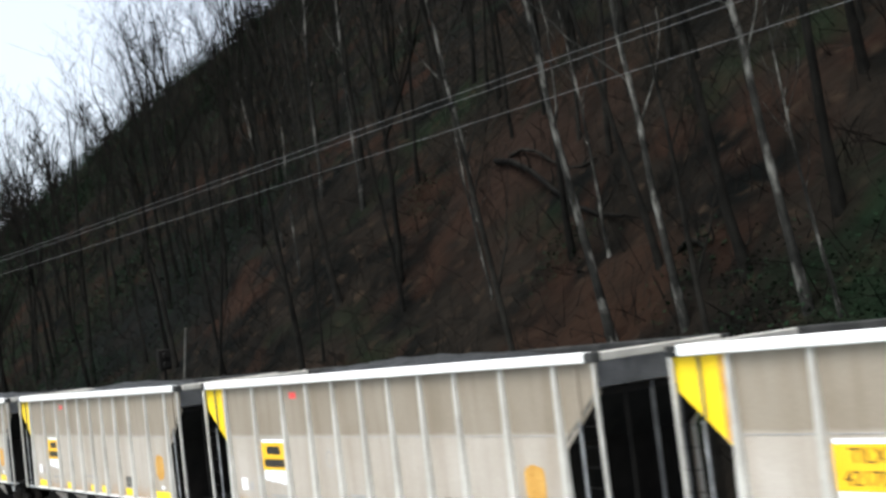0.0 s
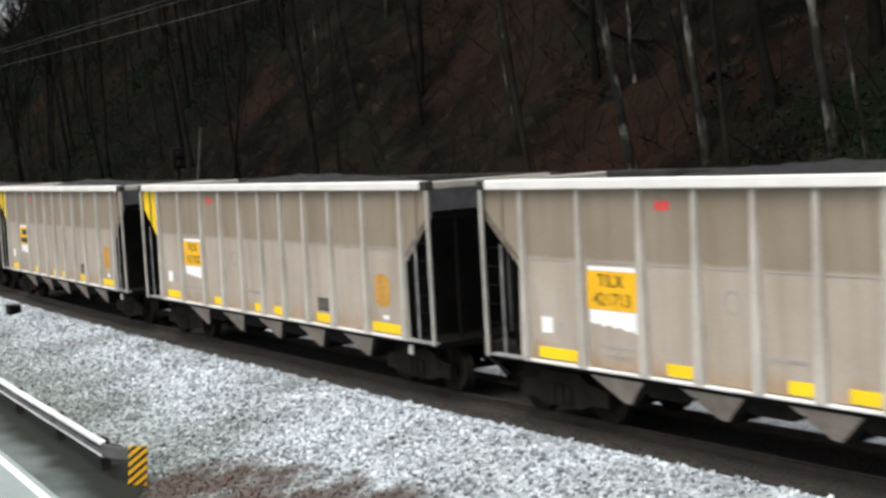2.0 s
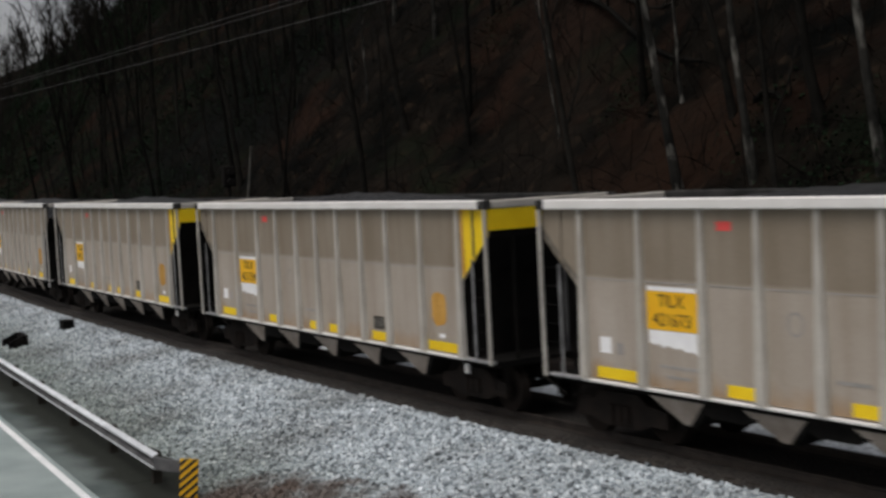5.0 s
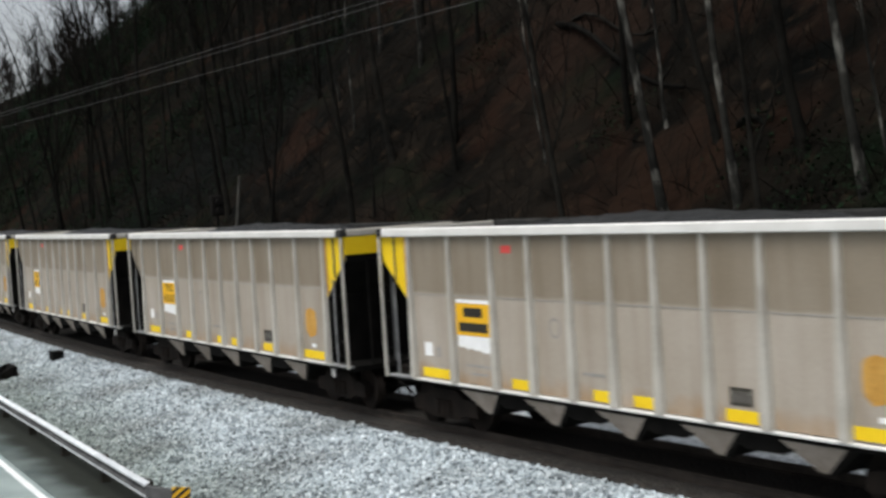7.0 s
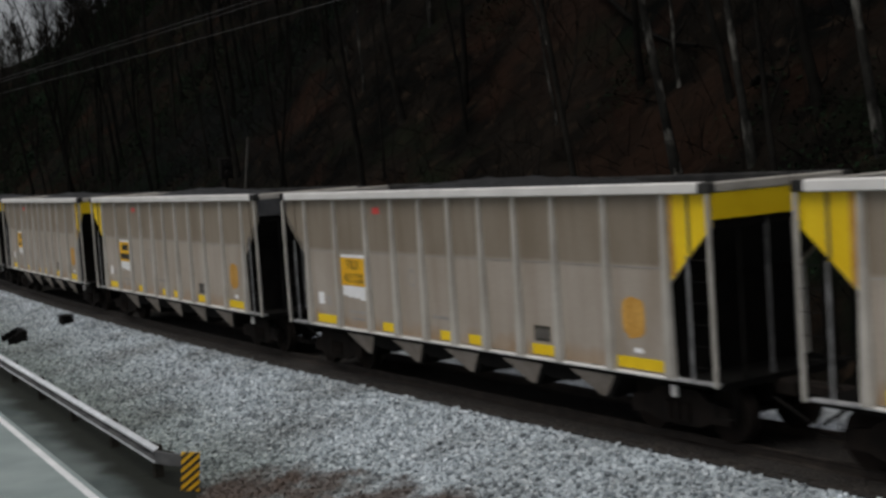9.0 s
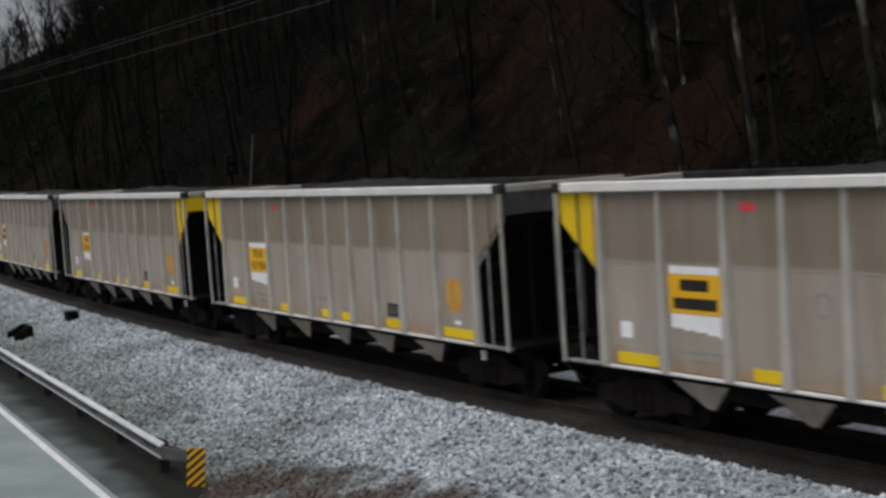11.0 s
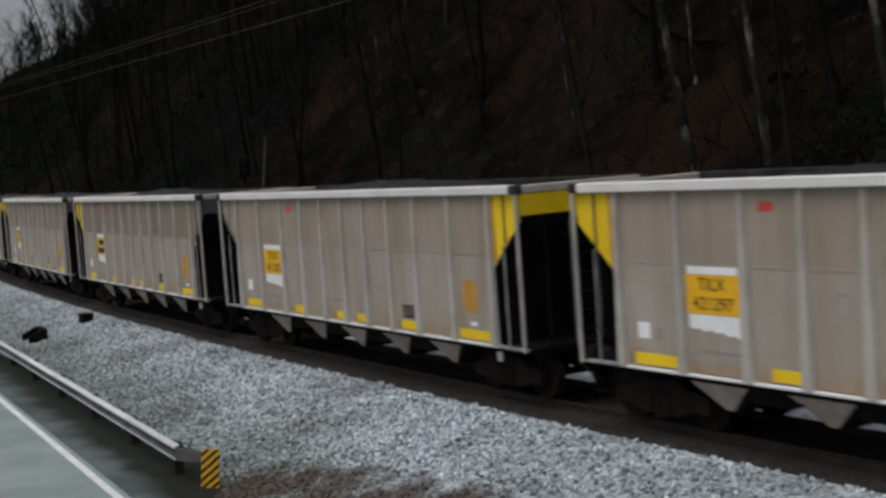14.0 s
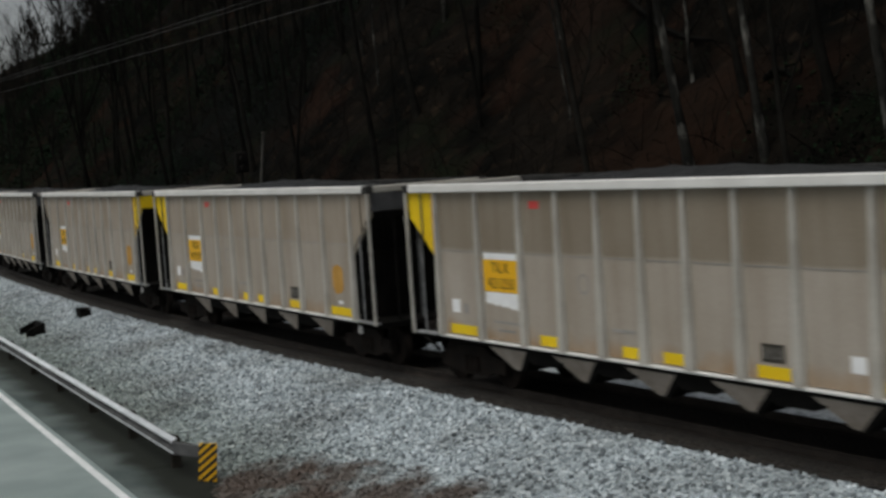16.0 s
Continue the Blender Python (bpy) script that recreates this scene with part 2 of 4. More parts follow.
def gravel_mat(name, tones, scale, spread_random, earthy=True):
    m = bpy.data.materials.new(name)
    m.use_nodes = True
    n, li = m.node_tree.nodes, m.node_tree.links
    bsdf = n["Principled BSDF"]
    bsdf.inputs["Roughness"].default_value = 0.9
    ramp = n.new("ShaderNodeValToRGB")
    els = ramp.color_ramp.elements
    els[0].position, els[0].color = 0.0, (*tones[0], 1)
    els[1].position, els[1].color = 1.0, (*tones[-1], 1)
    for i, c in enumerate(tones[1:-1], 1):
        e = els.new(i / (len(tones) - 1))
        e.color = (*c, 1)
    tc = n.new("ShaderNodeTexCoord")
    if spread_random:
        geo = n.new("ShaderNodeNewGeometry")
        li.new(geo.outputs["Random Per Island"], ramp.inputs["Fac"])
    else:
        vor = n.new("ShaderNodeTexVoronoi")
        vor.inputs["Scale"].default_value = scale
        li.new(tc.outputs["Object"], vor.inputs["Vector"])
        sep = n.new("ShaderNodeSeparateColor")
        li.new(vor.outputs["Color"], sep.inputs[0])
        li.new(sep.outputs[0], ramp.inputs["Fac"])
        bp = n.new("ShaderNodeBump")
        bp.inputs["Strength"].default_value, bp.inputs["Distance"].default_value = 0.9, 0.04
        bp.invert = True
        li.new(vor.outputs["Distance"], bp.inputs["Height"])
        li.new(bp.outputs[0], bsdf.inputs["Normal"])
    dirt = n.new("ShaderNodeTexNoise")
    dirt.inputs["Scale"].default_value, dirt.inputs["Detail"].default_value = 0.45, 6
    li.new(tc.outputs["Object"], dirt.inputs["Vector"])
    rng = n.new("ShaderNodeMapRange")
    rng.inputs["From Min"].default_value, rng.inputs["From Max"].default_value, rng.inputs["To Max"].default_value = 0.46, 0.68, 0.9
    li.new(dirt.outputs["Fac"], rng.inputs["Value"])
    mix = n.new("ShaderNodeMix")
    mix.data_type, mix.blend_type = "RGBA", "MULTIPLY"
    mix.inputs[7].default_value = (0.56, 0.55, 0.53, 1)
    li.new(rng.outputs[0], mix.inputs["Factor"])
    li.new(ramp.outputs[0], mix.inputs[6])
    last = mix.outputs[2]
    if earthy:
        # ballast tinted darker near the guardrail, broken up by noise
        verge_tint = n.new("ShaderNodeMix")
        verge_tint.data_type, verge_tint.blend_type = "RGBA", "MULTIPLY"
        verge_tint.inputs[7].default_value = (0.60, 0.62, 0.56, 1)
        li.new(across_road(n, li, tc, 1.6, 5.2, 2.6), verge_tint.inputs["Factor"])
        li.new(last, verge_tint.inputs[6])
        last = verge_tint.outputs[2]
    mott = n.new("ShaderNodeTexNoise")
    mott.inputs["Scale"].default_value, mott.inputs["Detail"].default_value = 1.7, 7
    li.new(tc.outputs["Object"], mott.inputs["Vector"])
    for x, y, r in (EARTH if earthy else ()):
        d = n.new("ShaderNodeVectorMath")
        d.operation = "DISTANCE"
        d.inputs[1].default_value = (x, y, -0.75)
        li.new(tc.outputs["Object"], d.inputs[0])
        near = n.new("ShaderNodeMath")
        near.operation = "MULTIPLY_ADD"
        near.inputs[1].default_value, near.inputs[2].default_value = -0.75 / r, 0.47
        li.new(d.outputs["Value"], near.inputs[0])
        both = n.new("ShaderNodeMath")
        both.operation = "ADD"
        li.new(near.outputs[0], both.inputs[0])
        li.new(mott.outputs["Fac"], both.inputs[1])
        soft = n.new("ShaderNodeMapRange")
        soft.inputs["From Min"].default_value, soft.inputs["From Max"].default_value, soft.inputs["To Max"].default_value = 0.50, 0.82, 0.9
        li.new(both.outputs[0], soft.inputs["Value"])
        mx = n.new("ShaderNodeMix")
        mx.data_type = "RGBA"
        mx.inputs[7].default_value = (0.085, 0.062, 0.050, 1)
        li.new(soft.outputs[0], mx.inputs["Factor"])
        li.new(last, mx.inputs[6])
        last = mx.outputs[2]
    li.new(last, bsdf.inputs["Base Color"])
    return m


EARTH = ((-3.75, 23.6, 2.0), (-2.6, 22.8, 2.1), (-4.2, 22.5, 2.4), (-1.4, 21.6, 1.6), (-2.9, 21.2, 2.6), (-0.3, 20.9, 1.3), (-5.6, 26.0, 0.8), (-8.6, 31.5, 0.8))
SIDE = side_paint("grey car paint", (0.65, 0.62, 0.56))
# same paint, the painted-in dark upper half almost left out
FAINT_BAND_SIDE = side_paint("car paint with a faint upper band", (0.92, 0.89, 0.85))
RIB = surface("rib paint", (0.37, 0.345, 0.305), (0.47, 0.445, 0.40), 1.5, 0.5, 0.0, 30, 0.05, 0.2, 0.04)
CHORD = surface("pale chord paint", (0.70, 0.68, 0.65), (0.80, 0.78, 0.75), 1.2, 0.5, 0.0, 30, 0.05, 0.2, 0.03)
YELLOW = surface("yellow paint", (0.80, 0.53, 0.008), (0.88, 0.62, 0.015), 1.5, 0.5, 0.0, 25, 0.05, 0.2, 0.05)
PLATE = surface("reflective orange yellow", (0.80, 0.42, 0.01), (0.85, 0.48, 0.02), 2.0, 0.45, 0.0, 30, 0.03, 0.1, 0.04)
WHITE = surface("white marking", (0.82, 0.82, 0.82), (0.9, 0.9, 0.9), 3.0, 0.5, 0.0, 30, 0.03, 0.1, 0.02)
INK = surface("black lettering", (0.02, 0.017, 0.012), (0.035, 0.03, 0.02), 3.0, 0.6)
FAINT = surface("faded stencil", (0.27, 0.26, 0.24), (0.33, 0.31, 0.29), 3.0, 0.7)
RED = surface("red sticker", (0.6, 0.05, 0.05), (0.68, 0.08, 0.07), 3.0, 0.5)
RUST = surface("faded orange staining", (0.46, 0.23, 0.04), (0.56, 0.31, 0.07), 3.0, 0.8, 0.0, 30, 0.1, 0.4)
# end bays and undersides get near-black colour in place of their shade
NEAR_BLACK = surface("near-black steel, shade included", (0.004, 0.0038, 0.0035), (0.009, 0.008, 0.007), 3.0, 0.9, 0.0, 30, 0.2, shine=0.1)
TRUCK = surface("near-black cast steel", (0.010, 0.0085, 0.0075), (0.019, 0.0145, 0.012), 3.0, 0.9, 0.0, 30, 0.25, shine=0.1)
CHUTE = surface("dusty chute paint", (0.24, 0.20, 0.165), (0.36, 0.305, 0.26), 2.5, 0.7, 0.0, 25, 0.1)
COAL = surface("coal", (0.009, 0.009, 0.009), (0.022, 0.022, 0.022), 8.0, 0.6, 0.0, 30, 1.0, 0.5, 0.1, "Object", 0.06)
STEEL = surface("worn rail steel", (0.022, 0.018, 0.015), (0.045, 0.036, 0.03), 4.0, 0.6, 0.3, 40, 0.1)
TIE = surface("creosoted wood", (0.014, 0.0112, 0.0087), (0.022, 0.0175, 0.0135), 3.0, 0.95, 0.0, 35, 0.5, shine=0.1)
BED = gravel_mat("dark bed ballast", [(0.008, 0.0066, 0.0052), (0.018, 0.014, 0.011), (0.030, 0.024, 0.018)], 14, False, False)
GRAVEL = gravel_mat("limestone ballast", [(0.11, 0.127, 0.137), (0.305, 0.35, 0.375), (0.42, 0.475, 0.505), (0.56, 0.62, 0.655)], 12, False)
# far-side ballast: light put into the colour, since the train shades it
PALED = gravel_mat("limestone ballast paled to look lit", [(0.30, 0.33, 0.345), (0.50, 0.54, 0.56), (0.62, 0.66, 0.68), (0.74, 0.78, 0.80)], 12, False, False)
STONE = gravel_mat("limestone pieces", [(0.11, 0.125, 0.135), (0.29, 0.33, 0.355), (0.46, 0.51, 0.54), (0.56, 0.615, 0.645), (0.74, 0.79, 0.82)], 13, True)
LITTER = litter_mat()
ASPHALT = surface("worn asphalt", (0.26, 0.315, 0.305), (0.34, 0.395, 0.385), 0.7, 0.85, 0.0, 60, 0.4, 0.35)
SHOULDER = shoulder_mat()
LINE = surface("white road paint", (0.66, 0.67, 0.67), (0.78, 0.78, 0.78), 2.0, 0.7, 0.0, 50, 0.2, 0.3)
ZINC = surface("galvanised steel", (0.60, 0.62, 0.64), (0.74, 0.76, 0.78), 3.0, 0.5, 0.15, 30, 0.05)
WEATHERED = surface("weathered pole wood", (0.035, 0.034, 0.030), (0.065, 0.062, 0.056), 3.0, 0.95, 0.0, 30, 0.3, shine=0.05)
POST = surface("dark weathered post wood", (0.022, 0.02, 0.016), (0.045, 0.04, 0.033), 4.0, 0.95, 0.0, 30, 0.4, shine=0.1)
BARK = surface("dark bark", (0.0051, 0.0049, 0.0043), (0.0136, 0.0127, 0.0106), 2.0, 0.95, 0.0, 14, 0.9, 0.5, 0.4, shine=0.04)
PALE_BARK = blotched_bark()
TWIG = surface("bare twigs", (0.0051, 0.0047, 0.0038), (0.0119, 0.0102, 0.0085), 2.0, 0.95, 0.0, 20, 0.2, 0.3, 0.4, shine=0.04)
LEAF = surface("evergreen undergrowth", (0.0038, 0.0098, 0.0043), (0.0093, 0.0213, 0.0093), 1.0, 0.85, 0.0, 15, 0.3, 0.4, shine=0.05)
DARK_CHORD = surface("darkened chord steel", (0.018, 0.018, 0.018), (0.042, 0.041, 0.039), 2.0, 0.9, 0.0, 25, 0.2, shine=0.1)
ENDSTEEL = surface("dull grey end steel", (0.15, 0.15, 0.15), (0.33, 0.33, 0.33), 2.5, 0.7, 0.0, 30, 0.1, 0.3, 0.1)
DARK_GREY = surface("dark grey paint", (0.055, 0.055, 0.058), (0.12, 0.12, 0.12), 1.8, 0.8, 0.0, 25, 0.1, 0.3, 0.08, shine=0.1)
SMEAR = surface("thin soot over grey paint", (0.09, 0.08, 0.066), (0.19, 0.17, 0.145), 3.5, 0.8, 0.0, 25, 0.1, 0.4, 0.06, shine=0.1)
WIRE = surface("weathered cable", (0.07, 0.07, 0.07), (0.12, 0.12, 0.12), 3.0, 0.7)


# ---- mesh helpers ----
def part(name, bm, material, parent=None, label=""):
    me = bpy.data.meshes.new(name)
    bm.to_mesh(me)
    bm.free()
    me.materials.append(material)
    ob = new(name, me)
    ob.parent = parent
    return tagged(ob, label)


def box(bm, x0, y0, z0, x1, y1, z1, bevel=0.0):
    got = bmesh.ops.create_cube(bm, size=1.0, matrix=Matrix.Translation(((x0 + x1) / 2, (y0 + y1) / 2, (z0 + z1) / 2))
                                @ Matrix.Diagonal((abs(x1 - x0), abs(y1 - y0), abs(z1 - z0), 1)))
    if bevel:
        edges = list({e for v in got["verts"] for e in v.link_edges})
        bmesh.ops.bevel(bm, geom=edges, offset=bevel, segments=1, affect="EDGES")
    return bm


def boxed(*a, bevel=0.0):
    return box(bmesh.new(), *a, bevel=bevel)


def prism(outline, axis, lo, hi, bm=None):
    """An outline in two coordinates, drawn out along the third (axis 'x', 'y' or 'z')."""
    bm = bm or bmesh.new()
    at = {"x": lambda p, q, d: (d, p, q), "y": lambda p, q, d: (p, d, q), "z": lambda p, q, d: (p, q, d)}[axis]
    a, b = [bm.verts.new(at(*p, lo)) for p in outline], [bm.verts.new(at(*p, hi)) for p in outline]
    bm.faces.new(a)
    bm.faces.new(b[::-1])
    for i in range(len(a)):
        j = (i + 1) % len(a)
        bm.faces.new((a[j], a[i], b[i], b[j]))
    bmesh.ops.recalc_face_normals(bm, faces=bm.faces[:])
    return bm


def rod(bm, p, q, r0, r1=None, n=6):
    p, q = Vector(p), Vector(q)
    m = Matrix.Translation((p + q) / 2) @ (q - p).to_track_quat("Z", "Y").to_matrix().to_4x4()
    bmesh.ops.create_cone(bm, segments=n, cap_ends=True, radius1=r0, radius2=r0 if r1 is None else r1, depth=(q - p).length, matrix=m)
    return bm


def sheet(name, verts, faces, material, smooth=False):
    me = bpy.data.meshes.new(name)
    me.from_pydata(verts, [], faces)
    me.materials.append(material)
    if smooth:
        me.polygons.foreach_set("use_smooth", [True] * len(me.polygons))
    return new(name, me)


def strip(name, s_list, profile, material):
    """A profile of (side, height) drawn along the track."""
    verts, faces, n = [], [], len(profile)
    for s in s_list:
        for side, z in profile:
            x, y, _ = track(s, side)
            verts.append((x, y, z))
    for i in range(len(s_list) - 1):
        for j in range(n - 1):
            a = i * n + j
            faces.append((a, a + 1, a + n + 1, a + n))
    return sheet(name, verts, faces, material)


# ---- the ground: one sheet with the flat by the road and the hillside ----
def make_ground():
    sides = [-260, -160, -90, -50, -30, -20, -12, -8, -6, -4, -2, 0, 2, 4, 4.6, 5.4, 6.3, 7.2, 8]
    l = 8.0
    while l < 60:
        l += 1.1
        sides.append(l)
    while l < 150:
        l *= 1.12
        sides.append(l)
    sides += [180, 240, 320]
    stations = [-260, -160, -100, -60, -40]
    s = -40.0
    while s < 110:
        s += 1.5
        stations.append(s)
    while s < 300:
        s += 5
        stations.append(s)
    stations += [340, 400, 480, 600]
    verts, faces, n = [], [], len(sides)
    for s in stations:
        for l in sides:
            x, y, _ = track(s, l)
            z = land(s, l)
            if l > 8:
                v = noise.fractal(Vector((x * 0.35, y * 0.35, 0)), 0.8, 2.0, 4)
                z += 0.55 * v * min(1.0, (l - 8) / 4)
            verts.append((x, y, z))
    for i in range(len(stations) - 1):
        for j in range(n - 1):
            a = i * n + j
            faces.append((a, a + 1, a + n + 1, a + n))
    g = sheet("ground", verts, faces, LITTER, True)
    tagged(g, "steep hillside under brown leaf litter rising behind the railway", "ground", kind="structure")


make_ground()

LONG = [-120 + 4 * i for i in range(90)]
tagged(strip("ballast", LONG, [(-7.4, -0.95), (-5.6, -0.93), (-4.4, -0.87), (-2.5, -0.62), (-0.25, -0.26), (-0.1, -0.24), (0.3, -0.25), (0.32, -0.6)], GRAVEL),
       "pale grey crushed limestone ballast bank beside the track", "gravel", kind="structure")
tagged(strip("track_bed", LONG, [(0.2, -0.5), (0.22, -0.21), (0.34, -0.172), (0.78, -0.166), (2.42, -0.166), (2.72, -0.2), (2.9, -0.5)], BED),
       "dark track bed under the rails", "track bed", kind="structure")
# paled, and set low to fit the view under the cars
tagged(strip("ballast_far_side", LONG, [(2.62, -0.6), (2.66, -0.22), (3.3, -0.5), (7.2, -0.56), (7.6, -0.95)], PALED),
       "ballast on the far side of the track, coloured paler to look lit", "gravel", kind="structure")

# ---- the road ----


def road_point(along, across, z=0.0):
    p = ROAD_P + ROAD_U * along + ROAD_N * across
    return (p.x, p.y, z)


def road_slab(name, a0, a1, c0, c1, z0, z1, material):
    v = [road_point(a, c, z) for z in (z0, z1) for a, c in ((a0, c0), (a1, c0), (a1, c1), (a0, c1))]
    return sheet(name, v, [(0, 1, 2, 3), (7, 6, 5, 4), (0, 4, 5, 1), (1, 5, 6, 2), (2, 6, 7, 3), (3, 7, 4, 0)], material)


tagged(road_slab("road", -60, 150, -8.0, 0.12, -1.1, ROAD_Z, ASPHALT), "worn grey asphalt road beside the railway", "road", kind="structure")


def make_shoulder():
    """The dark shoulder; past the guardrail's end it frays out towards the edge line."""
    edge = []
    for i in range(60):
        along = -7.0 + 0.25 * i
        reach = 2.05 if along > 0.3 else 0.16 + 1.89 * max(0.0, (along + 7.0) / 7.3) ** 1.5
        edge.append((along, reach + 0.16 * noise.noise(Vector((along * 1.9, 0, 4))) + 0.08 * noise.noise(Vector((along * 6, 0, 9)))))
    edge.append((150.0, 2.05))
    verts, faces = [], []
    for along, reach in edge:
        reach = max(reach, 0.14)
        verts += [road_point(along, 0.12, -1.1), road_point(along, 0.12, ROAD_Z + 0.02), road_point(along, reach, ROAD_Z + (0.02 if along > 0.6 else -0.02)), road_point(along, reach + 0.4, -0.98)]
    for i in range(len(edge) - 1):
        for k in range(3):
            p = 4 * i + k
            faces.append((p, p + 1, p + 5, p + 4))
    tagged(sheet("road_shoulder", verts, faces, SHOULDER), "dirty asphalt shoulder with shade painted in towards the guardrail", "road shoulder", kind="structure")


make_shoulder()
tagged(road_slab("edge_line", -60, 150, -0.15, 0.0, ROAD_Z + 0.004, ROAD_Z + 0.008, LINE), "solid white painted edge line on the road", "road marking", kind="structure")

# ---- hopper cars ----
HALF, WIDE, TOP, SILL = 7.3, 1.6, 4.15, 1.05
RIBS = (-6.2, -4.75, -3.35, -2.2, -1.08, 0.0, 1.08, 2.2, 3.35, 4.75, 6.2)


WHEEL = 0.457                   # wheel radius


def truck(parent, x):
    bm = boxed(x - 0.25, -0.95, 0.42, x + 0.25, 0.95, 0.72, bevel=0.05)
    t = part("truck", bm, NEAR_BLACK, parent)
    for y in (-1.0, 1.0):
        o = [(x - 1.15, 0.32), (x - 0.75, 0.32), (x - 0.45, 0.22), (x + 0.45, 0.22), (x + 0.75, 0.32), (x + 1.15, 0.32),
             (x + 1.15, 0.60), (x + 0.7, 0.66), (x + 0.45, 0.82), (x - 0.45, 0.82), (x - 0.7, 0.66), (x - 1.15, 0.60)]
        bm = prism(o, "y", y - 0.07, y + 0.07)
        for k in (-0.2, 0.0, 0.2):
            rod(bm, (x + k, y + (0.08 if y > 0 else -0.08), 0.3), (x + k, y + (0.08 if y > 0 else -0.08), 0.6), 0.07, n=8)
        part("side_frame", bm, TRUCK, t)
    for k in (-0.89, 0.89):
        ws = part("wheelset", rod(bmesh.new(), (0, -0.95, 0), (0, 0.95, 0), 0.08, n=8), NEAR_BLACK, parent)
        ws.matrix_basis = pose(x + k, 0, WHEEL, 0, 0, 0)
        for y in (-0.75, 0.75):
            bm = bmesh.new()
            rod(bm, (0, y - 0.065, 0), (0, y + 0.065, 0), WHEEL, n=24)
            e = -0.085 if y > 0 else 0.085
            rod(bm, (0, y + e - 0.02, 0), (0, y + e + 0.02, 0), WHEEL + 0.025, n=24)
            rod(bm, (0, y + 0.04, 0), (0, y + (0.1 if y > 0 else -0.1), 0), 0.14, 0.1, n=10)
            part("wheel", bm, TRUCK, ws)


def hopper_car(painted_end):
    """A coal hopper car; x runs the way it travels, +y is the side seen from the road. painted_end: +1 its front, -1 its rear."""
    car = new("hopper_car")
    outline = [(-6.25, SILL + 0.06), (6.25, SILL + 0.06), (6.25, 2.56), (7.24, 3.47), (7.24, TOP - 0.1), (-7.24, TOP - 0.1), (-7.24, 3.47), (-6.25, 2.56)]
    for y in (-1, 1):
        lo, hi = sorted((y * 1.44, y * 1.47))
        part("side_sheet", prism(outline, "y", lo, hi), SIDE, car, "grey side sheet with a dark reflection painted into its upper half")
        lo, hi = sorted((y * 1.471, y * 1.478))
        part("seam_strip", boxed(-6.24, lo, 2.80, 6.24, hi, 2.82), FAINT, car)
        for x in RIBS:
            bm = bmesh.new()
            low, high = [[bm.verts.new((x + dx, y * yy, z)) for dx, yy in ((-w, 1.471), (w, 1.471), (w * 0.8, d), (-w * 0.8, d))]
                         for w, d, z in ((0.115, 1.565, SILL + 0.04), (0.045, 1.535, TOP - 0.16))]
            for i in range(4):
                bm.faces.new((low[i], low[(i + 1) % 4], high[(i + 1) % 4], high[i]))
            bm.faces.new(low[::-1])
            bm.faces.new(high)
            bmesh.ops.recalc_face_normals(bm, faces=bm.faces[:])
            part("rib", bm, RIB, car)
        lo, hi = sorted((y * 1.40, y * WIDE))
        # far chord coloured dark to fit the view, so that it drops out of sight
        part("top_chord", boxed(-HALF + 0.22, lo, TOP - 0.17, HALF - 0.22, hi, TOP, bevel=0.02), CHORD if y > 0 else DARK_CHORD, car,
             "whitish steel top chord" if y > 0 else "far top chord coloured dark to keep it out of view")
        part("side_sill", boxed(-6.3, y * 1.38, SILL - 0.01, 6.3, y * 1.53, SILL + 0.04, bevel=0.012), CHORD, car)
        part("sill_web", boxed(-6.4, y * 1.37, SILL - 0.10, 6.4, y * 1.41, SILL - 0.032), NEAR_BLACK, car)
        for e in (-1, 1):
            # far-side copies (y < 0) coloured black in place of the gap's shade
            steel = ENDSTEEL if y > 0 else NEAR_BLACK
            part("end_sill", boxed(e * 6.302, y * 1.38, SILL - 0.01, e * 7.2, y * 1.53, SILL + 0.035, bevel=0.012), steel, car, "dull sill under the open end")
            part("corner_post", boxed(e * 7.215, y * 1.52, SILL - 0.02, e * 7.285, y * 1.58, TOP - 0.16, bevel=0.012), RIB if y > 0 else NEAR_BLACK, car,
                 "dull grey corner post" if y > 0 else "far corner post coloured black for the shade in the gap")
            part("corner_cap", boxed(e * (HALF - 0.218), y * 1.41, TOP - 0.168, e * HALF, y * 1.595, TOP - 0.006, bevel=0.015), DARK_CHORD, car, "dark corner casting")
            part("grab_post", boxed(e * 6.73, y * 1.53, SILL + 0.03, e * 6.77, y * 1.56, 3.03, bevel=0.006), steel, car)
            part("panel_rib", boxed(e * 6.73, y * 1.479, 3.06, e * 6.77, y * 1.51, TOP - 0.18, bevel=0.006), DARK_GREY if painted_end == e else SIDE, car)
            for k in range(6 if y > 0 else 0):
                part("ladder_rung", rod(bmesh.new(), (e * 6.76, 1.552, 1.32 + 0.33 * k), (e * 7.23, 1.552, 1.32 + 0.33 * k), 0.008, n=5), NEAR_BLACK, car)
    for e in (-1, 1):
        own = painted_end == e
        lo, hi = sorted((e * 7.24, e * 7.28))
        part("end_panel", boxed(lo, -1.47, 3.58, hi, 1.47, TOP - 0.17), YELLOW if own else DARK_GREY, car,
             "bright yellow rotary-end panel" if own else "dark grey end panel")
        lo, hi = sorted((e * 7.15, e * HALF))
        part("end_chord", boxed(lo, -1.39, TOP - 0.16, hi, 1.39, TOP - 0.01, bevel=0.02), RIB, car)
        if own:
            for y in (-1, 1):
                o = [(e * 6.29, 2.62), (e * 7.236, 3.47), (e * 7.236, TOP - 0.18), (e * 6.29, TOP - 0.18)]
                part("corner_panel", prism(o, "y", y * 1.472, y * 1.478), YELLOW, car, "yellow painted corner panel")
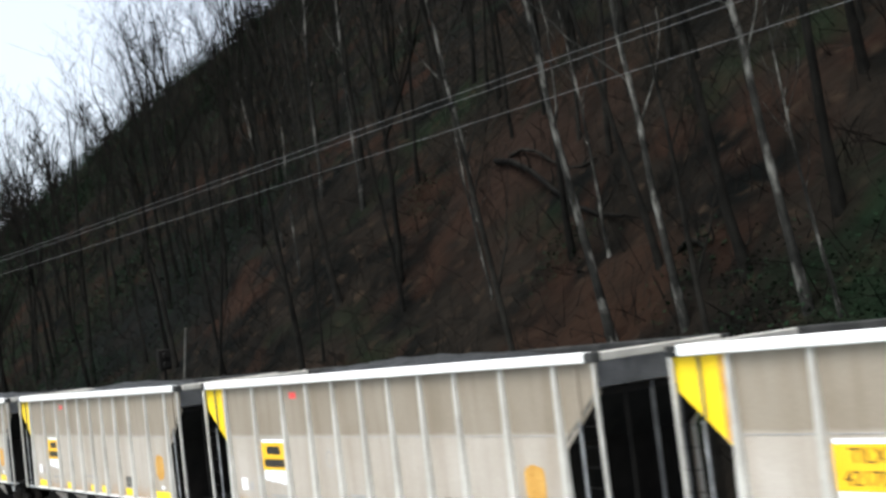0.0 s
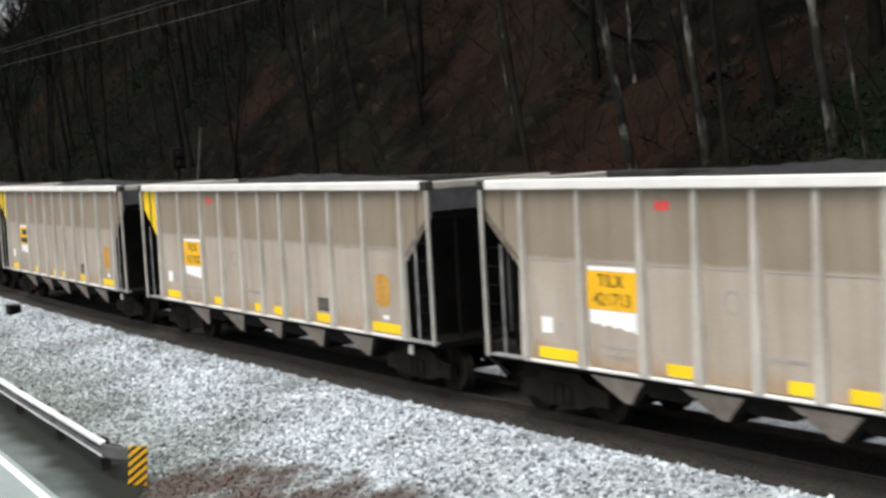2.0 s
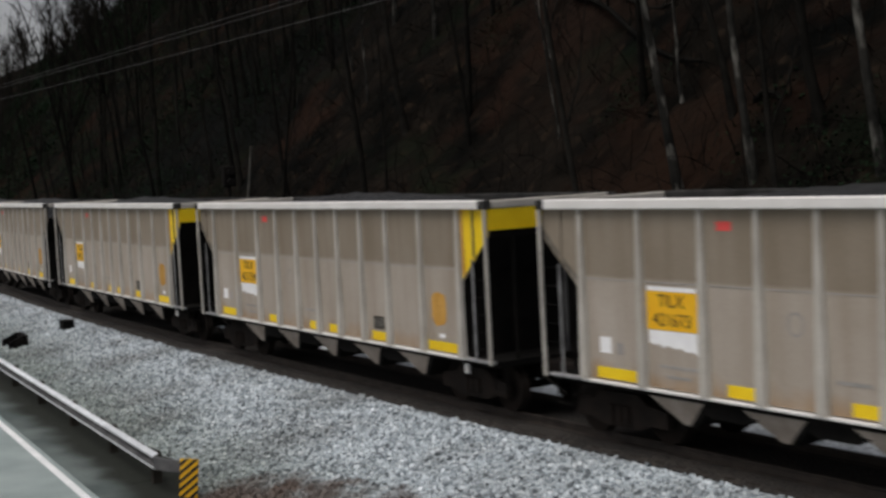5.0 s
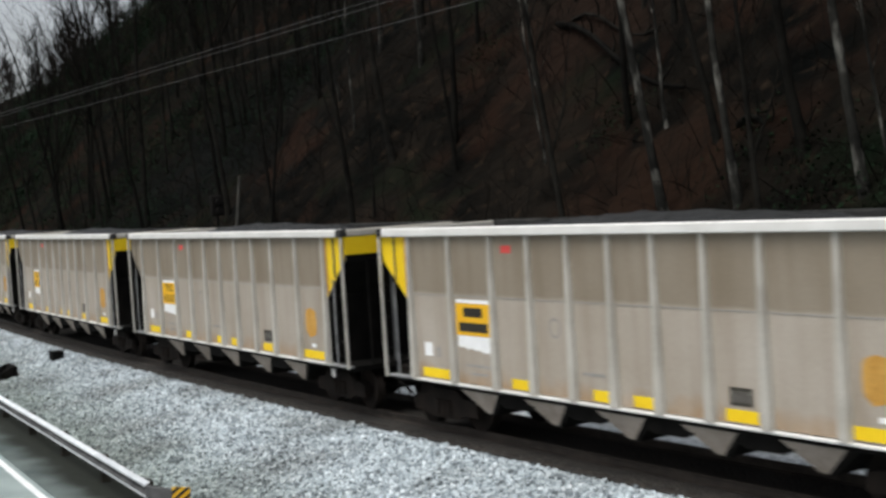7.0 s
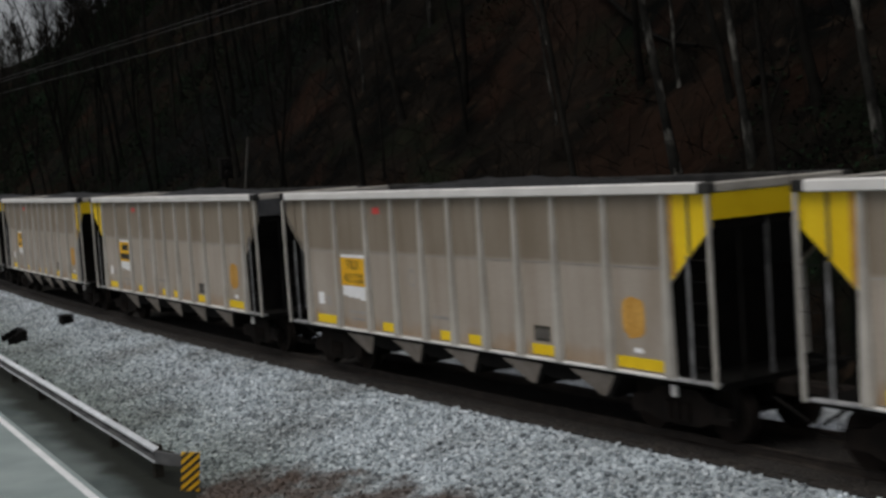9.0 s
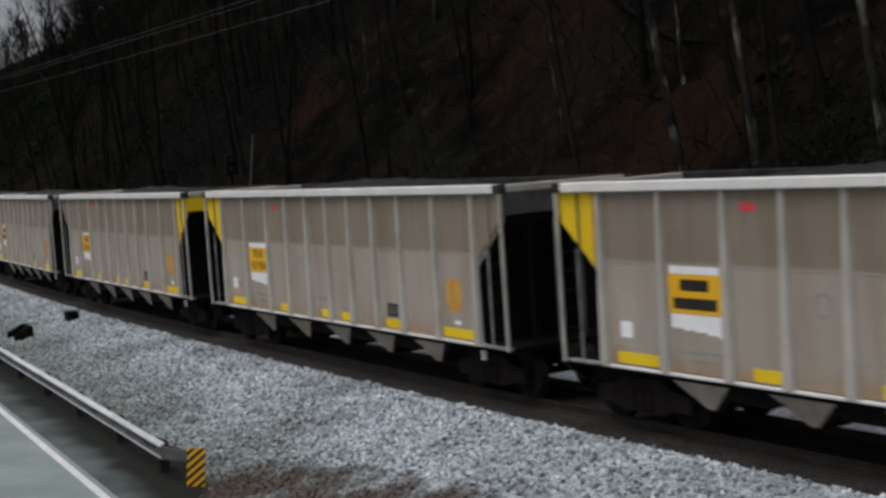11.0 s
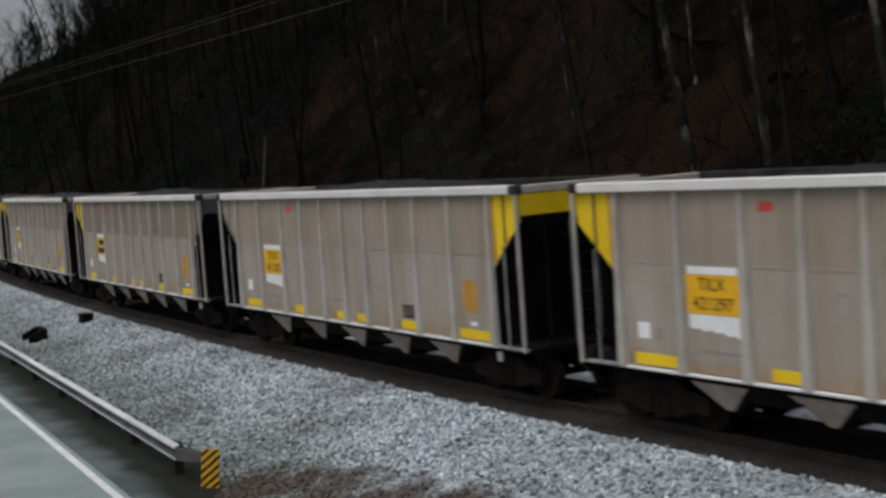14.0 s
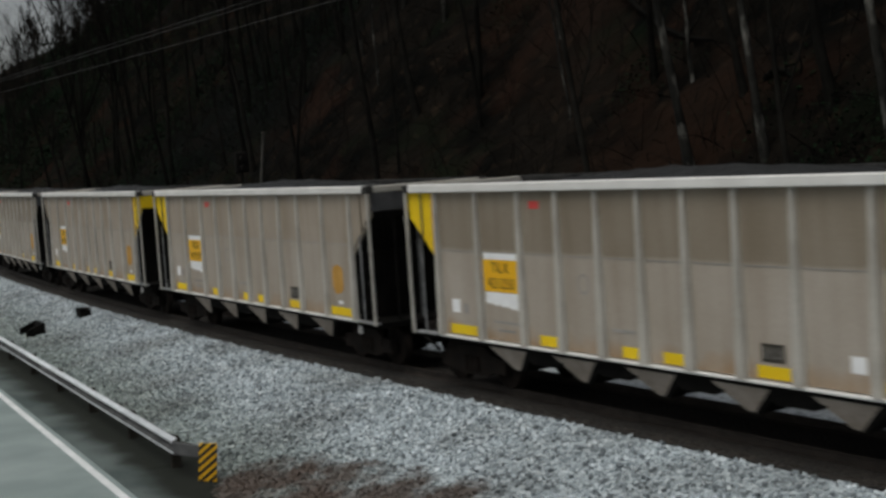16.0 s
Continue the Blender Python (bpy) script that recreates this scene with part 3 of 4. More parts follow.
                part("rust_strip", boxed(e * 6.30, y * 1.479, 2.70, e * 6.40, y * 1.483, TOP - 0.18), RUST, car, "orange-brown rust strip")
        # slope sheet coloured black, as it lies in shade
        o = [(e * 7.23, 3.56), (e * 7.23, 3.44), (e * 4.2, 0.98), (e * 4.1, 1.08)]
        part("slope_sheet", prism(o, "y", -1.43, 1.43), NEAR_BLACK, car, "slope sheet coloured black for the shade of the end bay")
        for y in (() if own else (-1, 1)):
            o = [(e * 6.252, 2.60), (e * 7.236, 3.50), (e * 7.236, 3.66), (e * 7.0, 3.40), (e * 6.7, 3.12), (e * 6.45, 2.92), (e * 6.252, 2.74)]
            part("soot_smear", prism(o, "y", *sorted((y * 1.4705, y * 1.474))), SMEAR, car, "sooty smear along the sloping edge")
        # added plate: blocks the view through the end bay and keeps it black
        part("end_bulkhead", boxed(e * 6.18, -1.42, SILL, e * 6.24, 1.42, 2.75), NEAR_BLACK, car, "black plate added to keep the end bay dark")
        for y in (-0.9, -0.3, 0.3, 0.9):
            part("end_post", boxed(e * 7.19, y - 0.02, SILL + 0.05, e * 7.236, y + 0.02, 3.6), DARK_GREY if abs(y) < 0.5 else NEAR_BLACK, car)
        part("end_platform", boxed(e * 5.6, -1.37, SILL - 0.1, e * 7.2, 1.37, SILL + 0.02), NEAR_BLACK, car)
        bm = boxed(e * 7.0, -0.2, 0.72, e * 7.55, 0.2, 0.98, bevel=0.03)
        box(bm, e * 7.55, -0.14, 0.76, e * 8.1, 0.14, 0.96, bevel=0.04)
        part("coupler", bm, TRUCK, car)
        part("air_hose", rod(bmesh.new(), (e * 7.35, 0.45, 0.75), (e * 7.95, 0.35, 0.42), 0.03), NEAR_BLACK, car)
        bm = bmesh.new()
        rod(bm, (e * 7.3, 1.25, 1.0), (e * 7.3, 1.25, 0.5), 0.015)
        rod(bm, (e * 6.9, 1.25, 1.0), (e * 6.9, 1.25, 0.5), 0.015)
        rod(bm, (e * 7.3, 1.25, 0.5), (e * 6.9, 1.25, 0.5), 0.015)
        part("sill_step", bm, NEAR_BLACK, car)
        truck(car, e * 5.85)
    part("centre_sill", boxed(-7.1, -0.28, 0.62, 7.1, 0.28, 1.0), NEAR_BLACK, car)
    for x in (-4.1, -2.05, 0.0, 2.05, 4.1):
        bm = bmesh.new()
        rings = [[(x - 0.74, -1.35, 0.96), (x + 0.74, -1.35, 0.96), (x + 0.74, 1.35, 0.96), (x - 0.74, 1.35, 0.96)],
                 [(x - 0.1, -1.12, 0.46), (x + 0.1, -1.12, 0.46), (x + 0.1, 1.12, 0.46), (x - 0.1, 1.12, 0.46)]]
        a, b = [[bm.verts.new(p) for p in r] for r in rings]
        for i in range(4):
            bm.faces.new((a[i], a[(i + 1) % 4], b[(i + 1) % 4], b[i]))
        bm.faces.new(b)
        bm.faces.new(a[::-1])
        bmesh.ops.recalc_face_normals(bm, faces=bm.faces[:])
        # body coloured black as its shaded sides; tan plates make the lit faces
        ch = part("discharge_chute", bm, NEAR_BLACK, car, "discharge chute with its shaded sides coloured black")
        for y in (-1, 1):
            bm = bmesh.new()
            ring = [(x - 0.56, 1.353, 0.955), (x + 0.72, 1.353, 0.955), (x + 0.12, 1.135, 0.49), (x - 0.02, 1.135, 0.49)]
            near, deep = [[bm.verts.new((px, y * (py + d), pz)) for px, py, pz in ring] for d in (0.012, 0.0)]
            bm.faces.new(near)
            bm.faces.new(deep[::-1])
            for i in range(4):
                bm.faces.new((near[i], near[(i + 1) % 4], deep[(i + 1) % 4], deep[i]))
            bmesh.ops.recalc_face_normals(bm, faces=bm.faces[:])
            part("chute_plate", bm, CHUTE, ch, "dusty tan plate for the chute's lit face")
    # black wedges put where only shade lies between the chutes
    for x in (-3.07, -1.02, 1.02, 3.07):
        part("cross_ridge", prism([(x - 1.02, 1.0), (x - 0.35, 0.70), (x + 0.35, 0.70), (x + 1.02, 1.0)], "y", -1.3, 1.3), NEAR_BLACK, car)
    # the heaped load
    bm = bmesh.new()
    nx, ny = 60, 10
    grid = []
    for i in range(nx + 1):
        row = []
        for j in range(ny + 1):
            u, v = i / nx * 2 - 1, j / ny * 2 - 1
            h = 0.32 * (1 - abs(v) ** 1.8) * max(0.0, 1 - (u / 0.62) ** 2) ** 0.7
            h += 0.06 * noise.noise(Vector((i * 0.8, j * 0.9, 3)))
            row.append(bm.verts.new((u * 7.15, v * 1.42, TOP - 0.2 + max(h, -0.05))))
        grid.append(row)
    for i in range(nx):
        for j in range(ny):
            bm.faces.new((grid[i][j], grid[i + 1][j], grid[i + 1][j + 1], grid[i][j + 1]))
    part("coal_load", bm, COAL, car, "heaped black coal load")
    # markings on the side towards the road (read from +x to -x)
    y0, y1 = 1.4705, 1.476

    def mark(name, x, z, w, h, material, label="", lift=0.0):
        return part(name, boxed(x - w / 2, y0, z - h / 2, x + w / 2, y1 + lift, z + h / 2), material, car, label)
    mark("marking_panel", 4.06, 2.36, 1.14, 0.62, PLATE, "orange-yellow marking panel")
    o = [(3.52, 2.04), (4.60, 2.04), (4.60, 1.84), (4.48, 1.80), (4.40, 1.83), (4.28, 1.77), (4.15, 1.81), (4.02, 1.76), (3.9, 1.79), (3.74, 1.73), (3.62, 1.75), (3.52, 1.70)]
    part("white_panel", prism(o, "y", y0, y1), WHITE, car, "worn white panel below the marking")
    mark("white_strip", 4.06, 2.71, 1.08, 0.07, WHITE)
    mark("white_square", 5.68, 1.70, 0.28, 0.27, WHITE)
    mark("small_notice", 5.32, 1.66, 0.16, 0.2, FAINT)
    for k in range(2):
        mark("stencil_line", 3.95, 1.47 - 0.16 * k, 0.85 - 0.3 * k, 0.05, FAINT)
    mark("stencil_line", 0.55, 1.58, 0.6, 0.06, FAINT)
    for x, w in ((5.42, 1.0), (2.62, 0.58), (0.32, 0.55), (-0.70, 0.55), (-2.82, 0.65), (-5.45, 1.15)):
        mark("yellow_tab", x, 1.23, w, 0.19, YELLOW)
    mark("data_square", -2.82, 1.52, 0.46, 0.28, INK, "black stencilled data square")
    for k in range(3):
        mark("stencil_bar", -2.68 - 0.14 * k, 1.52, 0.03, 0.18, FAINT, "", 0.002)
    o = []
    for i in range(28):
        a = i * math.tau / 28
        k = 1 + 0.12 * noise.noise(Vector((math.cos(a) * 2, math.sin(a) * 2, 7)))
        o.append((-5.33 + 0.28 * k * math.copysign(abs(math.cos(a)) ** 0.7, math.cos(a)), 1.98 + 0.34 * k * math.copysign(abs(math.sin(a)) ** 0.7, math.sin(a))))
    part("rust_patch", prism(o, "y", y0, y1), RUST, car, "orange-brown faded patch")
    mark("white_tag", -5.42, 1.44, 0.22, 0.08, WHITE)
    part("reflector_bracket", boxed(-6.12, 1.30, 0.74, -6.0, 1.36, 0.94, bevel=0.01), CHORD, car, "small whitish bracket under the sill")
    mark("red_sticker", 2.88, 3.72, 0.30, 0.14, RED, "small red sticker")
    bm = bmesh.new()
    for i in range(20):
        a, b = i * math.tau / 20, (i + 1) * math.tau / 20
        q = [(1.55 + r * 0.8 * math.cos(t), 1.477, 2.33 + r * 0.92 * math.sin(t)) for r, t in ((0.155, a), (0.155, b), (0.20, b), (0.20, a))]
        bm.faces.new([bm.verts.new(p) for p in q])
    part("ring_mark", bm, FAINT, car)
    return tagged(car, "loaded grey coal hopper car with a yellow %s end" % ("leading" if painted_end > 0 else "trailing"),
                  "hopper car", "hopper cars of the train")


def lettering(car, text, x, z, size):
    cu = bpy.data.curves.new("lettering", "FONT")
    cu.body, cu.size, cu.extrude, cu.align_x, cu.align_y = text, size, 0.002, "CENTER", "CENTER"
    cu.materials.append(INK)
    ob = new("lettering", cu)
    ob.parent = car
    ob.matrix_basis = pose(x, 1.479, z, 90, 0, 180)
    return ob


NUMBERS = {-1: "421702", -2: "421713", -3: "421739", -4: "421673", -6: "421720", -7: "421704", -9: "421203", -10: "421297", -11: "421250"}
FRONT_PAINTED = {3, 2, 1, 0, -1, -5, -7, -8, -10, -11, -13}
CARS = {}


def make_train():
    base = {e: hopper_car(e) for e in (1, -1)}
    used = set()
    for n in range(5, -14, -1):
        e = 1 if n in FRONT_PAINTED else -1
        if e in used:
            CARS[n] = copy_thing(base[e], Matrix())
        else:
            CARS[n] = base[e]
            used.add(e)
    for n, car in CARS.items():
        if n <= -7:
            part("white_strip", boxed(3.52, 1.4705, 2.70, 4.60, 1.4768, 2.82), WHITE, car)
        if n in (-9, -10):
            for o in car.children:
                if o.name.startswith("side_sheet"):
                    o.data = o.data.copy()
                    o.data.materials[0] = FAINT_BAND_SIDE
                    o["label"] = "tan-grey side sheet with only a faint painted upper band"
        if n == -11:
            part("white_tag", boxed(-4.53, 1.4705, 1.38, -4.27, 1.476, 1.62), WHITE, car)
        if n in NUMBERS:
            lettering(car, "TILX", 4.08, 2.51, 0.29)
            lettering(car, NUMBERS[n], 4.06, 2.21, 0.29)
        else:
            for z, w in ((2.50, 0.62), (2.21, 0.95)):
                part("text_bar", boxed(4.06 - w / 2, 1.477, z - 0.09, 4.06 + w / 2, 1.479, z + 0.09), INK, car)


make_train()


# ---- rails and ties ----
def make_track():
    tr = new("railway_track")
    for side in (0.85, 2.35):
        prof = [(-0.075, -0.17), (-0.075, -0.155), (-0.012, -0.14), (-0.012, -0.045), (-0.036, -0.03), (-0.036, 0.0),
                (0.036, 0.0), (0.036, -0.03), (0.012, -0.045), (0.012, -0.14), (0.075, -0.155), (0.075, -0.17)]
        ob = strip("rail", [-120 + 3 * i for i in range(120)], [(side + p, z) for p, z in prof], STEEL)
        ob.parent = tr
    me = None
    for i in range(230):
        s = -15 + 0.53 * i
        x, y, a = track(s, 1.6)
        if me is None:
            bm = boxed(-0.115, -1.3, -0.30, 0.115, 1.3, -0.175, bevel=0.012)
            me = bpy.data.meshes.new("tie")
            bm.to_mesh(me)
            bm.free()
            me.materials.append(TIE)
        t = new("tie", me)
        t.parent = tr
        t.matrix_basis = pose(x, y, 0, 0, 0, 90 + math.degrees(a) + random.uniform(-1, 1))
    tagged(tr, "curved railway track with steel rails on dark wooden ties", "railway track")


make_track()


# ---- guardrail with its end marker ----
def make_guardrail():
    g = new("guardrail")
    wave = [(0.0, 0.155), (0.03, 0.145), (0.105, 0.12), (0.105, 0.085), (0.0, 0.04), (0.0, -0.03), (0.105, -0.075), (0.105, -0.12), (0.03, -0.145), (0.0, -0.155)]
    top = ROAD_Z + 0.56
    length, step = 3.81, 3.81
    for i in range(16):
        a0 = -0.45 + step * i
        verts, faces, n = [], [], len(wave)
        for a in (a0, a0 + length + 0.1):
            for th in (0.0, 0.004):
                for d, z in wave:
                    verts.append(road_point(a, 1.17 - d - th - (0.004 if i % 2 else 0), top + z))
        # valley faces split off and coloured dark, standing in for the groove's shade
        valley = []
        for k in range(n - 1):
            (valley if k in (3, 4, 5) else faces).extend([(k, k + 1, 2 * n + k + 1, 2 * n + k), (n + k + 1, n + k, 3 * n + k, 3 * n + k + 1)])
        ob = sheet("rail_beam", verts, faces, ZINC)
        ob.parent = g
        groove = sheet("beam_groove", verts, valley, DARK_GREY)
        groove.parent = ob
        tagged(groove, "beam groove coloured dark for the shade in it")
        for b in (a0 + (0.85 if i == 0 else 0.35),):
            m = Matrix.Translation(road_point(b, 1.34)) @ pose(0, 0, 0, 0, 0, math.degrees(ROAD_A) + 90)
            bm = boxed(-0.08, -0.09, -1.15, 0.08, 0.09, top + 0.04, bevel=0.01)
            p = part("post", bm, POST, g)
            p.matrix_basis = m
    # flared end terminal running down to the marker
    verts, faces = [], []
    n = 7
    for th in (0.0, 0.006):
        for i in range(n):
            t = i / (n - 1)
            for z, d in ((0.13, 0.02), (0.11, 0.05), (-0.11, 0.05), (-0.13, 0.02)):
                verts.append(road_point(-0.44 - 0.68 * t, 1.13 - d * (1 - 0.6 * t) - th + 0.52 * t ** 1.5, top + z * (1 - 0.12 * t) - 0.06 * t))
    for i in range(n - 1):
        for k in range(3):
            p, q = 4 * i + k, 4 * n + 4 * i + k
            faces += [(p, p + 1, p + 5, p + 4), (q + 1, q, q + 4, q + 5)]
    ob = sheet("end_terminal", verts, faces, DARK_GREY)
    ob.parent = g
    tagged(g, "galvanised steel guardrail on posts along the road shoulder", "guardrail")

    mk = new("object_marker")
    mk.matrix_basis = Matrix.Translation(road_point(-1.12, 1.56, 0)) @ pose(0, 0, 0, 0, 5, 0)
    w, z0, z1 = 0.165, -0.88, -0.17
    part("marker_panel", boxed(-w, -0.012, z0, w, 0.0, z1, bevel=0.004), PLATE, mk, "orange-yellow panel")
    for k in range(7):
        lo = z0 - 0.22 + k * 0.155
        poly = [(-w, lo), (w, lo + 0.30), (w, lo + 0.30 + 0.075), (-w, lo + 0.075)]
        poly = clip_band(poly, z0 + 0.005, z1 - 0.005)
        if len(poly) > 2:
            part("black_stripe", prism(poly, "y", -0.016, -0.0125), INK, mk)
    part("stake", boxed(-0.03, 0.0, -1.2, 0.03, 0.04, z1 - 0.05), ZINC, mk)
    tagged(mk, "yellow hazard marker with black diagonal stripes at the guardrail's end", "road sign")


def clip_band(poly, z0, z1):
    for keep, lim in ((1, z0), (-1, z1)):
        out = []
        for i, p in enumerate(poly):
            q = poly[(i + 1) % len(poly)]
            a, b = keep * (p[1] - lim), keep * (q[1] - lim)
            if a >= 0:
                out.append(p)
            if a * b < 0:
                t = a / (a - b)
                out.append((p[0] + (q[0] - p[0]) * t, p[1] + (q[1] - p[1]) * t))
        poly = out
        if not poly:
            return []
    return poly


make_guardrail()


# ---- small things beside the line ----
def make_lineside():
    x, y, a = track(46.9, -0.7)
    bx = new("signal_box")
    bx.matrix_basis = pose(x, y, -0.35, 0, 0, 90 + math.degrees(a))
    part("housing", boxed(-0.3, -0.2, 0.0, 0.3, 0.2, 0.30, bevel=0.03), NEAR_BLACK, bx)
    part("cover", boxed(-0.33, -0.23, 0.302, 0.33, 0.23, 0.35, bevel=0.02), NEAR_BLACK, bx)
    tagged(bx, "low black metal box beside the track", "lineside box")
    # solid drain block; black colour stands in for its shaded opening
    x, y, a = track(46.0, -2.5)
    dr = new("drain_headwall")
    dr.matrix_basis = pose(x, y, -0.75, 0, 0, 90 + math.degrees(a))
    part("headwall", boxed(-0.62, -0.1, -0.3, 0.62, 0.05, 0.55, bevel=0.04), NEAR_BLACK, dr)
    for e in (-1, 1):
        part("wing_wall", prism([(0.05, -0.3), (0.55, -0.3), (0.55, 0.3), (0.05, 0.53)], "x", e * 0.5, e * 0.62), NEAR_BLACK, dr)
    part("apron", boxed(-0.49, 0.05, -0.3, 0.49, 0.75, 0.06, bevel=0.03), NEAR_BLACK, dr)
    tagged(dr, "drain headwall in the ballast bank, coloured black like a shaded hollow", "drain")
    p = new("marker_post")
    # place and tilt chosen to fit the camera's view
    p.matrix_basis = Matrix.Translation((-7.62, 49.5, 0)) @ pose(0, 0, 0, 0, 7, 0)
    part("shaft", rod(bmesh.new(), (0, 0, -1.2), (0, 0, 5.9), 0.07, 0.05, 8), WEATHERED, p)
    part("cap", rod(bmesh.new(), (0, 0, 5.9), (0, 0, 5.97), 0.075, 0.05, 8), POST, p)
    tagged(p, "thin weathered pole behind the train, tilted to fit the camera's view", "pole")
    g = new("signal_mast")
    g.matrix_basis = Matrix.Translation((-8.1, 51.4, 0)) @ pose(0, 0, 0, 0, 0, 30)
    part("mast", rod(bmesh.new(), (0, 0, -1.2), (0, 0, 4.6), 0.07, 0.06, 8), NEAR_BLACK, g)
    bm = boxed(-0.26, -0.12, 4.45, 0.26, 0.12, 5.25, bevel=0.04)
    part("signal_head", bm, NEAR_BLACK, g, "black signal head")
    for z in (4.65, 5.0):
        part("hood", rod(bmesh.new(), (0, -0.12, z), (0, -0.3, z), 0.12, 0.12, 10), NEAR_BLACK, g)
    tagged(g, "dark railway signal on a mast behind the train", "signal")


def make_logs():
    for s0, l0, s1, l1, r in ((27.8, 15.0, 24.3, 14.1, 0.11), (46.8, 22.1, 32.6, 17.2, 0.14), (45.6, 22.1, 37.3, 20.2, 0.09)):
        lg = new("fallen_log")
        p, q = [Vector((*track(s, l)[:2], land(s, l) + 0.25)) for s, l in ((s0, l0), (s1, l1))]
        pts = [p.lerp(q, i / 6) + Vector((0, 0, 0.35 * math.sin(i * 1.1))) for i in range(7)]
        verts, faces = [], []
        tube(verts, faces, pts, [r * (1 - 0.08 * i) for i in range(7)], 7)
        t = sheet("log_trunk", verts, faces, BARK, True)
        t.parent = lg
        for i in (2, 3, 5):
            verts, faces = [], []
            tip = pts[i] + Vector((0.3 * (i - 3), -0.3, 0.9))
            tube(verts, faces, [pts[i], pts[i].lerp(tip, 0.5) + Vector((0.1, 0, 0)), tip], [r * 0.5, r * 0.3, 0.015], 5)
            b = sheet("log_branch", verts, faces, BARK, True)
            b.parent = lg
        tagged(lg, "dark fallen tree trunk lying across the slope", "fallen log", "fallen logs")


make_lineside()


# ---- overhead cables ----
def make_cables():
    ends = [((-19.3, 71.2, 11.3), (5.74, 30.7, 11.05)), ((-19.6, 72.3, 10.5), (6.0, 31.0, 10.25)), ((-19.35, 71.3, 11.12), (5.85, 30.9, 10.92))]
    for (a, b) in ends:
        cu = bpy.data.curves.new("overhead_cable", "CURVE")
        cu.dimensions, cu.bevel_depth, cu.bevel_resolution = "3D", 0.008, 1
        sp = cu.splines.new("POLY")
        n = 24
        sp.points.add(n)
        for i in range(n + 1):
            t = i / n * 2.4 - 0.9
            sag = -0.12 * 4 * (i / n) * (1 - i / n)
            sp.points[i].co = (*[a[k] + (b[k] - a[k]) * t + (sag if k == 2 else 0) for k in range(3)], 1)
        cu.materials.append(WIRE)
        tagged(new("overhead_cable", cu), "thin grey overhead cable strung above the railway", "cable", "overhead cables")
    for t in (-0.9, 1.5):
        a, b = ends[0]
        x, y = a[0] + (b[0] - a[0]) * t, a[1] + (b[1] - a[1]) * t
        u = new("utility_pole")
        u.matrix_basis = pose(x, y, 0, 0, 0, 20)
        part("shaft", rod(bmesh.new(), (0, 0, -1.3), (0, 0, 12.0), 0.16, 0.11, 10), POST, u)
        part("crossarm", boxed(-0.9, -0.05, 10.6, 0.9, 0.05, 10.75), POST, u)
        tagged(u, "wooden utility pole carrying the overhead cables", "utility pole", "utility poles")


make_cables()


# ---- bare winter trees on the hillside ----
def tube(verts, faces, pts, radii, n=6):
    base = len(verts)
    up = Vector((0.3, 1, 0.1))
    for i, p in enumerate(pts):
        d = (pts[min(i + 1, len(pts) - 1)] - pts[max(i - 1, 0)]).normalized()
        u = d.cross(up).normalized()
        v = d.cross(u)
        for k in range(n):
            a = k * math.tau / n
            verts.append(p + (u * math.cos(a) + v * math.sin(a)) * radii[i])
    for i in range(len(pts) - 1):
        for k in range(n):
            a, b = base + i * n + k, base + i * n + (k + 1) % n
            faces.append((a, b, b + n, a + n))


def tree_model(rng, height, girth, first, forked, finest=0.006):
    """Trunk mesh and twig mesh of one bare tree that stands at the origin."""
    tv, tf, bv, bf = [], [], [], []

    def limb(p, d, length, r, level, verts, faces):
        m = 7 if level == 0 else 5 if level == 1 else 3
        pts, q, dd = [p.copy()], p.copy(), d.copy()
        for i in range(m):
            wob = 0.07 if level == 0 else 0.22
            dd = (dd + Vector((rng.uniform(-wob, wob), rng.uniform(-wob, wob), rng.uniform(-wob, wob) + (0.10 if level else 0.02)))).normalized()
            q = q + dd * (length / m)
            pts.append(q.copy())
        radii = [max(finest, r * (1 - 0.82 * i / m)) for i in range(m + 1)]
        if level == 0:
            radii[0] *= 1.35
        tube(verts, faces, pts, radii, 8 if level == 0 else 5 if level == 1 else 3)
        if level >= 3:
            return
        count = (9, 5, 3)[level]
        for c in range(count):
            f = first + (1 - first) * (c + rng.random()) / count if level == 0 else 0.25 + 0.75 * (c + rng.random()) / count
            i = min(int(f * m), m - 1)
            w = f * m - i
            at = pts[i].lerp(pts[i + 1], w)
            ang = rng.uniform(0, math.tau)
            side = Vector((math.cos(ang), math.sin(ang), 0))
            nd = (dd * 0.75 + side * rng.uniform(0.5, 0.95) + Vector((0, 0, 0.25))).normalized()
            ln = length * ((0.34 - 0.14 * f) if level == 0 else 0.5) * rng.uniform(0.7, 1.3)
            limb(at, nd, ln, max(2 * finest, radii[i] * (0.42 if level == 0 else 0.5)), level + 1, *((tv, tf) if level == 0 else (bv, bf)))
    limb(Vector((0, 0, -0.6)), Vector((0, 0, 1)), height + 0.6, girth, 0, tv, tf)
    if forked:
        limb(Vector((0, 0, height * 0.38)), Vector((0.35, 0.1, 0.9)).normalized(), height * 0.55, girth * 0.6, 1, tv, tf)
    out = []
    for v, f in ((tv, tf), (bv, bf)):
        me = bpy.data.meshes.new("tree")
        me.from_pydata(v, [], f)
        me.polygons.foreach_set("use_smooth", [True] * len(f))
        out.append(me)
    return out


